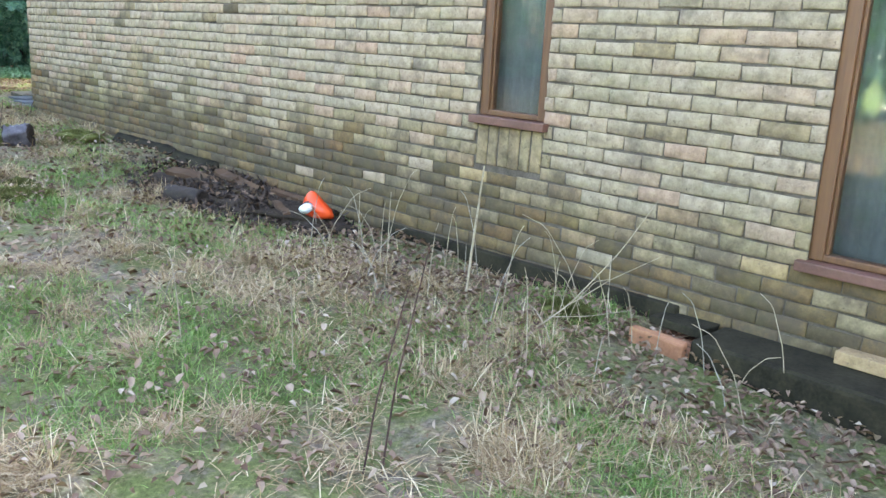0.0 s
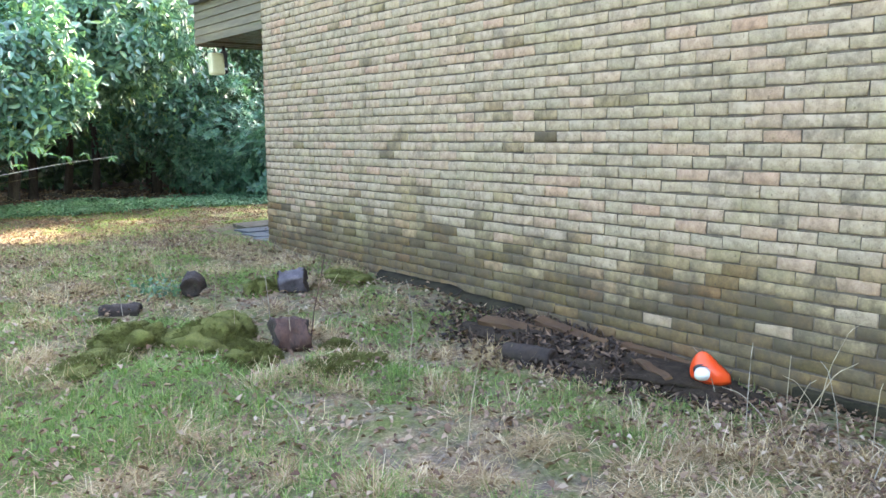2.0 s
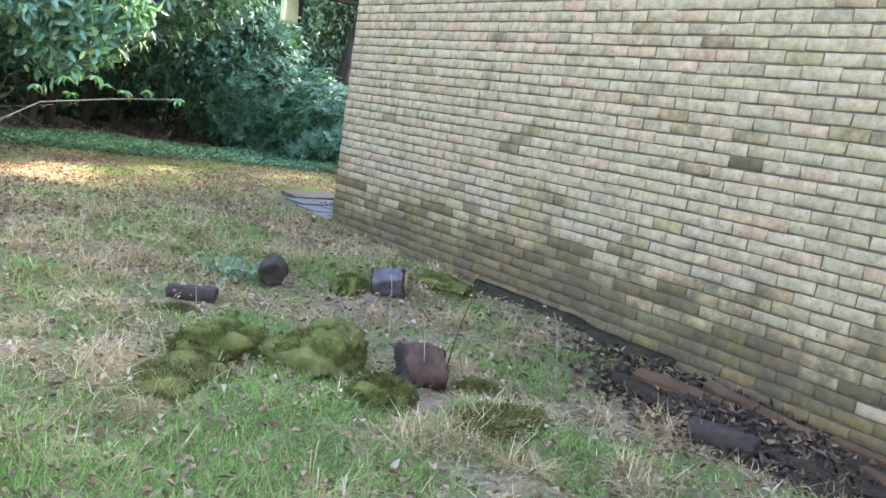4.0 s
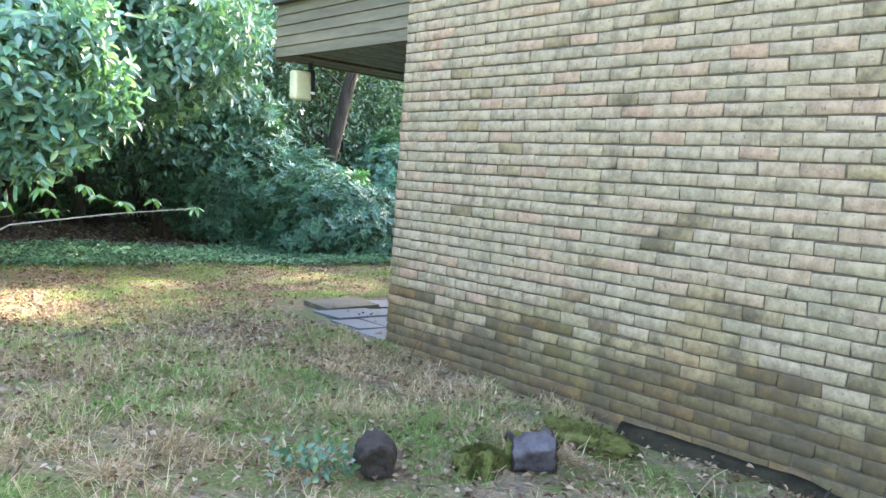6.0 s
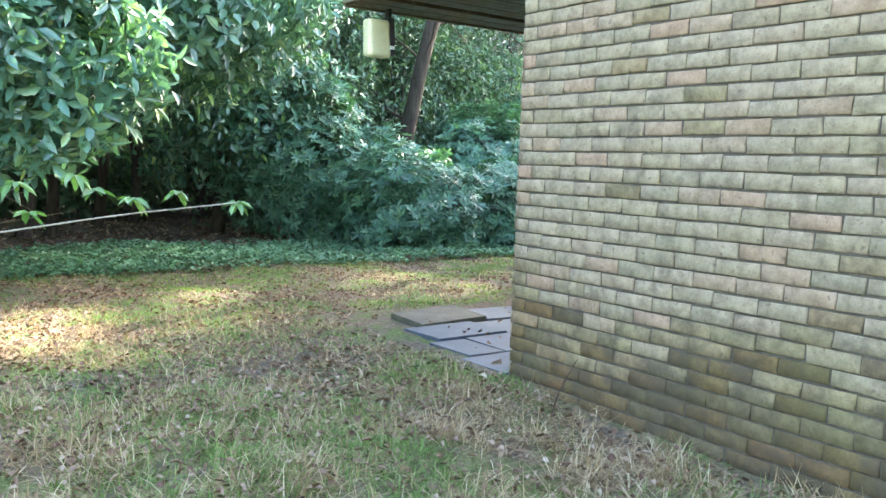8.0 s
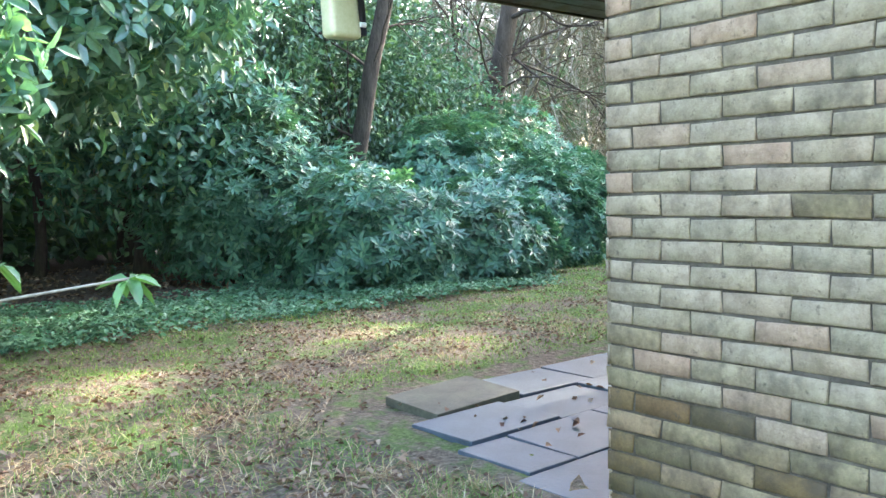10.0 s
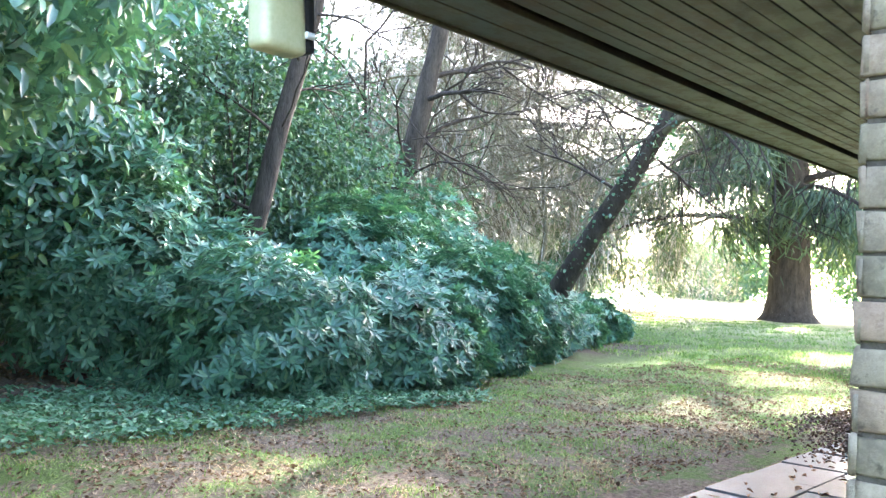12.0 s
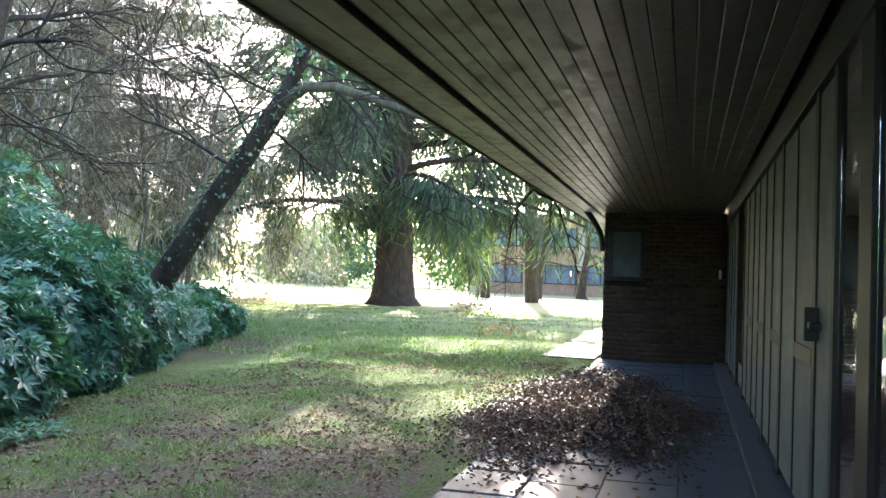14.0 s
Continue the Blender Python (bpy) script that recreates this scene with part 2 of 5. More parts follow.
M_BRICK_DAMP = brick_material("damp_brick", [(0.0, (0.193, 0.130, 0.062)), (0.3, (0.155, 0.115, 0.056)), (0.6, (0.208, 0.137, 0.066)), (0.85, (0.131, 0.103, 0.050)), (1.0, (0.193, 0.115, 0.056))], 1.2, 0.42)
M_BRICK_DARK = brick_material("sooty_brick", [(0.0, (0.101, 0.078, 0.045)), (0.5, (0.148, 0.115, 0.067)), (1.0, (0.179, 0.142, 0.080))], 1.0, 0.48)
M_BRICK_PINK = brick_material("pink_brick", [(0.0, (0.395, 0.270, 0.191)), (1.0, (0.372, 0.290, 0.203))], 0.7)
M_BRICK_ORANGE = brick_material("orange_brick", [(0.0, (0.42, 0.27, 0.16)), (1.0, (0.38, 0.28, 0.15))], 0.8)
M_BRICK_BROWN = brick_material("brown_brick", [(0.0, (0.085, 0.050, 0.036)), (0.5, (0.12, 0.070, 0.048)), (1.0, (0.060, 0.042, 0.033))], 0.6)
M_MORTAR = simple("dark_mortar", (0.052, 0.042, 0.032), (0.161, 0.133, 0.101), 9, 0.95, 0, 0.6, 0.006, None, 90, 0.2)
M_WOOD = simple("brown_stained_timber", (0.070, 0.028, 0.010), (0.165, 0.072, 0.026), 5, 0.55, 0, 0.3, 0.002, (1, 1, 0.08), 40)
M_SILL = simple("red_brown_tile", (0.095, 0.040, 0.026), (0.175, 0.080, 0.055), 7, 0.55, 0, 0.2, 0.002)
M_CURTAIN = simple("grey_net", (0.05, 0.06, 0.06), (0.15, 0.165, 0.16), 3, 0.9, 0, 0.1, 0.003, None, 60)
M_CONCRETE = simple("black_stained_concrete", (0.010, 0.009, 0.006), (0.045, 0.039, 0.022), 6, 0.9, 0, 0.5, 0.006, None, 60, 0.15)
M_SLAB = simple("grey_paving", (0.032, 0.047, 0.060), (0.075, 0.102, 0.126), 4, 0.42, 0, 0.45, 0.003, None, 70, 0.5)
M_SLAB_MOSSY = simple("mossy_paving", (0.035, 0.036, 0.022), (0.12, 0.115, 0.075), 6, 0.7, 0, 0.6, 0.004)
M_SOIL = simple("black_mulch", (0.012, 0.009, 0.006), (0.06, 0.042, 0.028), 18, 0.95, 0, 0.8, 0.02, None, 60, 0.2)
M_MOSS = simple("green_moss", (0.050, 0.056, 0.016), (0.190, 0.200, 0.062), 12, 0.95, 0, 0.9, 0.015, None, 120, 0.1)
M_BARK = simple("dark_bark", (0.020, 0.016, 0.012), (0.088, 0.070, 0.054), 9, 0.9, 0, 0.9, 0.02, (0.800, 0.800, 0.200), 45, 0.2)
M_BARK_PALE = simple("mossy_bark", (0.06, 0.055, 0.03), (0.20, 0.18, 0.12), 7, 0.9, 0, 0.8, 0.02, (1, 1, 0.3), 40, 0.2)
M_LOGEND = simple("rotten_log_end", (0.008, 0.006, 0.005), (0.045, 0.028, 0.018), 16, 0.85, 0, 0.7, 0.01)
M_LOGBARK = simple("red_brown_bark", (0.020, 0.011, 0.008), (0.105, 0.049, 0.034), 12, 0.75, 0, 0.8, 0.012, (1.400, 1.350, 0.520), 60)
M_LOGGREY = simple("purple_grey_bark", (0.017, 0.014, 0.017), (0.100, 0.086, 0.097), 14, 0.45, 0, 0.5, 0.006)
M_PLANK = simple("rotten_wood", (0.038, 0.017, 0.006), (0.115, 0.059, 0.023), 9, 0.85, 0, 0.7, 0.01, (0.385, 0.070, 0.350), 60)
M_ORANGE = simple("orange_plastic", (0.72, 0.055, 0.012), (0.86, 0.10, 0.02), 6, 0.35, 0, 0.1, 0.001)
M_WHITE = simple("white_plastic", (0.62, 0.64, 0.62), (0.8, 0.8, 0.78), 10, 0.4, 0, 0.1, 0.001)
M_BLACK = simple("black_metal", (0.012, 0.012, 0.013), (0.03, 0.03, 0.032), 10, 0.5, 0, 0.1, 0.001)
M_CREAM = simple("yellowed_plastic", (0.50, 0.48, 0.26), (0.66, 0.63, 0.40), 5, 0.4, 0, 0.15, 0.001)
M_SIDING = simple("green_grey_boards", (0.065, 0.055, 0.032), (0.185, 0.155, 0.092), 4, 0.7, 0, 0.4, 0.003, (1, 0.12, 1), 40)
M_SOFFIT = simple("varnished_boards", (0.034, 0.023, 0.013), (0.122, 0.087, 0.052), 3.0, 0.42, 0, 0.4, 0.003, (0.10, 1, 1), 28, 0.5)
nt_s = M_SOFFIT.node_tree
b_s = nt_s.nodes["Principled BSDF"]
old_s = b_s.inputs["Base Color"].links[0].from_socket
pos_s = nt_s.nodes.new("ShaderNodeNewGeometry").outputs["Position"]
peel = ramp(nt_s, noise_fac(nt_s, 7.5, 7, 0.8, pos_s), [(0.49, (0, 0, 0)), (0.58, (1, 1, 1))])
col_s = mix(nt_s, math_node(nt_s, "MULTIPLY", peel, 0.65), old_s, (0.21, 0.165, 0.115))
algae = ramp(nt_s, noise_fac(nt_s, 0.9, 4, 0.6, pos_s), [(0.52, (0, 0, 0)), (0.68, (1, 1, 1))])
link(nt_s, mix(nt_s, math_node(nt_s, "MULTIPLY", algae, 0.4), col_s, (0.085, 0.075, 0.035)), b_s.inputs["Base Color"])
link(nt_s, ramp(nt_s, peel, [(0.0, (0.36, 0.36, 0.36)), (1.0, (0.7, 0.7, 0.7))]), b_s.inputs["Roughness"])
M_DOOR = simple("grey_green_paint", (0.105, 0.122, 0.106), (0.215, 0.236, 0.208), 4, 0.6, 0, 0.3, 0.002)
M_FRAME = simple("black_brown_frame", (0.010, 0.008, 0.007), (0.035, 0.028, 0.022), 6, 0.5, 0, 0.2, 0.002)
M_PLASTER = simple("grey_plaster", (0.28, 0.27, 0.25), (0.42, 0.41, 0.38), 2, 0.9, 0, 0.2, 0.002)
M_ROOF = simple("felt_roof", (0.04, 0.04, 0.04), (0.09, 0.09, 0.085), 3, 0.9)
M_TERRA = simple("terracotta", (0.22, 0.085, 0.04), (0.42, 0.20, 0.10), 8, 0.8, 0, 0.4, 0.004)
M_CANE = simple("dead_stem", (0.196, 0.147, 0.088), (0.434, 0.371, 0.258), 12, 0.8, 0, 0.2, 0.001)
M_TWIG = simple("grey_twig", (0.14, 0.12, 0.09), (0.40, 0.36, 0.28), 12, 0.8, 0, 0.2, 0.001)
M_TWIG_PALE = simple("pale_twig", (0.24, 0.22, 0.18), (0.48, 0.45, 0.39), 2, 0.8, 0, 0.1, 0.001)
M_FARWALL = simple("far_orange_brick", (0.22, 0.145, 0.095), (0.33, 0.235, 0.16), 1.2, 0.9)
M_FARCONC = simple("far_concrete", (0.26, 0.23, 0.18), (0.40, 0.37, 0.30), 1.0, 0.9)
M_RHODO = leaf_material("rhododendron_leaf", [(0.0, (0.049, 0.142, 0.094)), (0.45, (0.083, 0.223, 0.149)), (0.8, (0.122, 0.288, 0.194)), (1.0, (0.176, 0.326, 0.178))], 0.33, 0.16, 0.5)
M_LAUREL = leaf_material("laurel_leaf", [(0.0, (0.062, 0.158, 0.120)), (0.5, (0.104, 0.245, 0.184)), (0.88, (0.150, 0.315, 0.210)), (1.0, (0.250, 0.400, 0.165))], 0.27, 0.24, 0.9)
M_HOLLY = leaf_material("holly_leaf", [(0.0, (0.050, 0.115, 0.075)), (0.6, (0.080, 0.175, 0.100)), (1.0, (0.14, 0.24, 0.10))], 0.30, 0.2, 0.7)
M_CLOVER = leaf_material("ground_cover_leaf", [(0.0, (0.06, 0.16, 0.095)), (0.6, (0.11, 0.26, 0.155)), (1.0, (0.18, 0.33, 0.21))], 0.5, 0.2)
M_SHOOT = leaf_material("shoot_leaf", [(0.0, (0.07, 0.18, 0.06)), (1.0, (0.17, 0.32, 0.11))], 0.3, 0.3)
M_CEDAR = leaf_material("cedar_needles", [(0.0, (0.045, 0.075, 0.045)), (0.6, (0.075, 0.12, 0.070)), (1.0, (0.13, 0.17, 0.09))], 0.5, 0.25, 0.4)
M_DRYLEAF = leaf_material("dead_leaf", [(0.0, (0.093, 0.048, 0.031)), (0.35, (0.176, 0.108, 0.069)), (0.65, (0.248, 0.161, 0.106)), (0.92, (0.342, 0.248, 0.174)), (1.0, (0.435, 0.355, 0.269))], 0.7, 0.1, 0.3)
M_WETLEAF = leaf_material("rotting_leaf", [(0.0, (0.048, 0.024, 0.015)), (0.5, (0.088, 0.049, 0.031)), (0.85, (0.130, 0.076, 0.050)), (1.0, (0.180, 0.112, 0.078))], 0.5, 0.05, 0.4)
M_CHIP = leaf_material("bark_chip", [(0.0, (0.018, 0.012, 0.009)), (0.6, (0.06, 0.04, 0.027)), (0.9, (0.13, 0.082, 0.052)), (1.0, (0.22, 0.14, 0.085))], 0.7, 0.0, 0.3)
M_STRAW = leaf_material("dead_grass", [(0.0, (0.198, 0.123, 0.066)), (0.4, (0.366, 0.258, 0.146)), (0.8, (0.514, 0.396, 0.244)), (1.0, (0.653, 0.554, 0.385))], 0.75, 0.15, 0.2)
M_GRASS = leaf_material("green_grass", [(0.0, (0.078, 0.142, 0.039)), (0.5, (0.140, 0.236, 0.067)), (0.85, (0.224, 0.330, 0.112)), (1.0, (0.336, 0.366, 0.157))], 0.6, 0.3, 0.2)
M_GROUND = ground_material()
m_glass, nt_g, b_g = nodes_of("window_glass")
b_g.inputs["Base Color"].default_value = (0.85, 0.9, 0.88, 1)
b_g.inputs["Roughness"].default_value = 0.03
b_g.inputs["Transmission Weight"].default_value = 1.0
b_g.inputs["IOR"].default_value = 1.5
bump(nt_g, b_g, noise_fac(nt_g, 5, 2, 0.5), 0.05, 0.01)
M_GLASS = m_glass
M_BLUEGLASS = simple("blue_grey_panes", (0.06, 0.10, 0.14), (0.14, 0.20, 0.25), 0.5, 0.12, 0, 0, 0.001)


# ---- ground ----
def ground_z(x, y):
    x, y = np.asarray(x, float), np.asarray(y, float)
    base = -0.022 + 0.033 * np.clip(y, -14, 0)
    wave = 0.018 * np.sin(2.1 * x + 1.3 * y) + 0.014 * np.sin(3.7 * y - 1.9 * x + 1) + 0.010 * np.sin(7.3 * x + 5.1 * y)
    calm = np.clip(np.maximum(np.abs(x - 7) - 8.5, np.abs(y - 1.2) - 1.2) / 0.8, 0.25, 1)
    hump = (0.022 * np.sin(5.1 * x + 1.7 * y) * np.sin(4.3 * y - 1.3 * x + 0.7) + 0.014 * np.sin(11 * x - 4 * y) * np.sin(9 * y + 3 * x)) * np.clip((-0.7 - x) / 0.5, 0, 1) * np.clip((0.4 - y) / 0.6, 0, 1) * (np.hypot(x, y) < 40)
    return base + hump + wave * np.where(np.hypot(x, y) < 60, calm, 0.2)


def stretch_axis(lo, hi, step, far):
    mid = np.arange(lo, hi + step / 2, step)
    out = [hi]
    while out[-1] < far:
        out.append(out[-1] + max(step, (out[-1] - hi) * 0.25))
    low = [lo]
    while low[-1] > -far:
        low.append(low[-1] - max(step, (lo - low[-1]) * 0.25))
    return np.concatenate([low[:0:-1], mid, out[1:]])


gx, gy = stretch_axis(-6, 16, 0.13, 1500), stretch_axis(-12, 9, 0.13, 1500)
X, Y = np.meshgrid(gx, gy, indexing="ij")
rng = np.random.default_rng(5)
Z = ground_z(X, Y) + rng.normal(0, 0.006, X.shape) * (np.hypot(X, Y) < 25)
i, j = np.meshgrid(np.arange(len(gx) - 1), np.arange(len(gy) - 1), indexing="ij")
n = len(gy)
quads = np.stack([i * n + j, (i + 1) * n + j, (i + 1) * n + j + 1, i * n + j + 1], -1).reshape(-1, 4)
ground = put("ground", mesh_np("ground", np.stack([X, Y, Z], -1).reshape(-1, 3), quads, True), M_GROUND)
tagged(ground, "uneven ground of rough grass, moss and leaf litter", "ground", kind="structure")

# ---- the house: walls, roof, eaves ----
WIN1, WIN2 = (-7.70, -7.21, 0.60, 2.2), (-10.42, -9.17, 0.18, 2.2)
WALL_TOP, WALL_BOT, SOUTH = 2.86, -0.6, -14.0
HOLES = (WIN1, WIN2)


def wall_side_mesh():
    bm = bmesh.new()
    cuts = [SOUTH, WIN2[0], WIN2[1], WIN1[0], WIN1[1], 0.0]
    for a, b in zip(cuts, cuts[1:]):
        hole = next((h for h in HOLES if h[0] == a), None)
        spans = [(WALL_BOT, WALL_TOP)] if hole is None else [(WALL_BOT, hole[2] - 0.05), (hole[3], WALL_TOP)]
        for lo, hi in spans:
            bm_box((0.009, a, lo), (0.30, b if b else -0.009, hi), bm=bm)
    return bm


def bricks_np(centre, size, rng, out):
    """Chamfered brick faces: out is 0 for a wall that faces -x, 1 for one that faces +y."""
    n = len(centre)
    L, H, D, c = size[:, 0:1] + 0.0035, size[:, 1:2], 0.012, 0.0045
    sx, sz = np.array([-1, 1, 1, -1]), np.array([-1, -1, 1, 1])
    jit = rng.normal(0, 0.0028, (n, 4, 2))
    u0, v0 = L / 2 * sx + jit[:, :, 0], H / 2 * sz + jit[:, :, 1]
    u1, v1 = (L / 2 - c) * sx + jit[:, :, 0], (H / 2 - c) * sz + jit[:, :, 1]
    tilt = rng.normal(0, 0.0016, (n, 1)) + rng.normal(0, 0.0012, (n, 1)) * sx
    rows = [np.stack([u0, v0, np.full_like(u0, -D)], -1), np.stack([u0, v0, tilt - c], -1), np.stack([u1, v1, tilt], -1)]
    loc = np.concatenate(rows, 1)
    if out == 0:
        loc = np.stack([-loc[..., 2], -loc[..., 0], loc[..., 1]], -1)
    else:
        loc = np.stack([-loc[..., 0], loc[..., 2], loc[..., 1]], -1)
    pat = [[8, 9, 10, 11]]
    for k in range(4):
        q = (k + 1) % 4
        pat += [[4 + k, 4 + q, 8 + q, 8 + k], [k, q, 4 + q, 4 + k]]
    quads = (np.arange(n)[:, None, None] * 12 + np.array(pat)[None]).reshape(-1, 4)
    return loc, quads


def bond(length, zlo, zhi):
    """Centres along the wall, heights and lengths of a stretcher bond with header ends, from the corner."""
    rows = []
    k0, k1 = math.ceil((zlo - 0.4) / 0.075), math.floor((zhi - 0.4 - 0.03) / 0.075)
    for k in range(k0, k1 + 1):
        s = 0.0
        size = 0.1025 if k % 2 == 0 else 0.215
        while s < length:
            rows.append((s, min(s + size, length), 0.4 + 0.075 * k, k))
            s += size + 0.01
            size = 0.215
    return rows


SPECIAL = [(-0.445, 0.4, 3), (-0.45, 1.225, 4), (-0.68, 0.625, 4), (-0.93, 1.375, 4), (-0.72, 1.45, 4), (-1.05, 1.6, 4), (-3.91, 1.7, 4), (-4.19, 1.12, 4), (-4.19, 0.55, 4), (-4.42, 1.15, 3), (-4.2, 1.15, 4), (-3.05, 0.175, 3), (-2.46, 0.25, 3), (-2.53, 0.325, 3), (-6.38, 0.07, 4), (-7.13, 0.215, 5), (-7.82, 0.9, 4), (-8.42, 0.42, 4), (-8.77, 1.05, 4), (-5.42, 0.0, 4), (-4.82, 0.62, 4), (-8.92, 0.1, 5), (-7.12, 0.0, 2)]
rng = np.random.default_rng(11)
near, rest = [], []
for s0, s1, z, k in bond(-SOUTH, -0.42, WALL_TOP):
    spans = [(-s1, -s0)]
    for h in HOLES:
        low = h[2] - 0.045 if h is WIN2 else 0.31
        if low < z < h[3] + 0.02:
            spans = [p for a, b in spans for p in ((a, min(b, h[0])), (max(a, h[1]), b)) if p[1] - p[0] > 0.03]
    for a, b in spans:
        y = (a + b) / 2
        kind = next((m for sy, sz, m in SPECIAL if a - 0.005 < sy < b + 0.005 and abs(sz - z) < 0.0376), None)
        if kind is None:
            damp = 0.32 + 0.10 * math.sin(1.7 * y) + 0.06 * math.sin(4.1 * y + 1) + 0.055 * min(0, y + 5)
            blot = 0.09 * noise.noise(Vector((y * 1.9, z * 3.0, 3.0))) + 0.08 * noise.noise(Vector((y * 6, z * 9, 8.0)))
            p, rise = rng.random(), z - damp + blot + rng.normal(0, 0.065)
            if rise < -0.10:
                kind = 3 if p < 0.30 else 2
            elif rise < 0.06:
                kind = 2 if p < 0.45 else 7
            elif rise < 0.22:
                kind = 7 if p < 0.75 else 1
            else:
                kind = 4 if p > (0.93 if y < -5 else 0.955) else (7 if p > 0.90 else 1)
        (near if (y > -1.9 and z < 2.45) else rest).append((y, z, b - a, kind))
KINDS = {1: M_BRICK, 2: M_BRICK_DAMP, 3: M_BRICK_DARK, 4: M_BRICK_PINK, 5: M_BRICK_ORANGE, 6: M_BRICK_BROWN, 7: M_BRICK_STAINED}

wall_side = part("wall_side", wall_side_mesh(), M_MORTAR, None, "long buff brick side wall with deep dark joints, sooty and mossy near the ground")
tagged(wall_side, category="wall", kind="structure")
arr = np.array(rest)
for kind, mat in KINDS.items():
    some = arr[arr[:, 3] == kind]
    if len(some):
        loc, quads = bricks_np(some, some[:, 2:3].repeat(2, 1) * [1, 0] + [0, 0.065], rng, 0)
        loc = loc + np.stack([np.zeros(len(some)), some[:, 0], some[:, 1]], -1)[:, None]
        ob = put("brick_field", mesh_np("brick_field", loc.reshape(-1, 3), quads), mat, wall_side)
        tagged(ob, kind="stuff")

# the corner return and the plain walls that close the house
wall_front = part("wall_front", bm_box((0.30, -0.30, WALL_BOT), (1.5, -0.009, WALL_TOP)), M_MORTAR, None, "short buff brick return wall at the house corner")
tagged(wall_front, category="wall", kind="structure")
ret = np.array([((a + b) / 2, z, b - a, 1 if (k + int(a * 7)) % 17 else 4) for a, b, z, k in bond(1.5, -0.2, WALL_TOP)])
for kind in (1, 4):
    some = ret[ret[:, 3] == kind]
    loc, quads = bricks_np(some, some[:, 2:3].repeat(2, 1) * [1, 0] + [0, 0.065], rng, 1)
    loc = loc + np.stack([some[:, 0], np.zeros(len(some)), some[:, 1]], -1)[:, None]
    tagged(put("brick_field", mesh_np("brick_field", loc.reshape(-1, 3), quads), KINDS[kind], wall_front), kind="stuff")
for name, lo, hi in (("wall_south", (0, SOUTH - 0.3, WALL_BOT), (18, SOUTH, WALL_TOP)), ("wall_east", (17.7, SOUTH, WALL_BOT), (18, -0.3, WALL_TOP)), ("wall_inner", (0.3, -5.3, -0.1), (17.7, -5.1, WALL_TOP))):
    tagged(part(name, bm_box(lo, hi), M_PLASTER, None, "plain plastered wall that closes the house"), category="wall", kind="structure")
tagged(part("floor", bm_box((0.3, SOUTH, -0.2), (17.7, -0.3, -0.02)), M_CONCRETE, None, "dark bare concrete floor inside the house"), category="floor", kind="structure")

EAVE_Y, EAVE_Z, END_X = 2.23, 2.37, 0.10
tagged(part("roof", bm_box((0.02, SOUTH - 0.3, 2.862), (18.2, EAVE_Y, 2.98), 0.01), M_ROOF, None, "flat felt roof with deep overhanging eaves"), category="roof", kind="structure")


def soffit_mesh():
    bm = bmesh.new()
    y = -0.09
    while y < 1.78:
        w = min(0.099, 1.80 - y)
        sag = rng.normal(0, 0.0012)
        bm_box((END_X + 0.02, y, EAVE_Z + 0.004 + sag), (18, y + w - 0.006, EAVE_Z + 0.024), 0.002, 1, bm)
        y += 0.10
    bm_box((END_X + 0.02, -0.1, EAVE_Z + 0.024), (18, 1.80, EAVE_Z + 0.05), bm=bm)
    bm_box((END_X + 0.02, 1.80, EAVE_Z + 0.03), (18, 1.84, EAVE_Z + 0.05), bm=bm)
    bm_box((END_X + 0.02, 1.845, EAVE_Z - 0.012), (18, 2.02, EAVE_Z + 0.02), 0.003, 1, bm)
    bm_box((END_X + 0.02, 2.024, EAVE_Z - 0.015), (18, EAVE_Y - 0.028, EAVE_Z + 0.02), 0.003, 1, bm)
    return bm


ceiling = tagged(part("ceiling", soffit_mesh(), M_SOFFIT, None, "varnished brown boarded soffit under the deep eaves"), category="soffit", kind="structure")
eaves = tagged(new("eaves_fascia"), "weathered green-brown boarded fascia round the eaves", "fascia", kind="structure")
eaves.location = (END_X, 0, EAVE_Z)
for k in range(5):
    z = -0.012 + k * 0.1
    bm = bm_box((0, 0.0, z), (0.02, EAVE_Y - END_X * 0, z + 0.108), 0.003, 1)
    for v in bm.verts:
        if v.co.z < z + 0.05:
            v.co.x -= 0.016
    part("board", bm, M_SIDING, eaves)
part("edge_board", bm_box((0.0, EAVE_Y - 0.026, -0.03), (18, EAVE_Y, 0.49), 0.004, 1), M_SIDING, eaves)


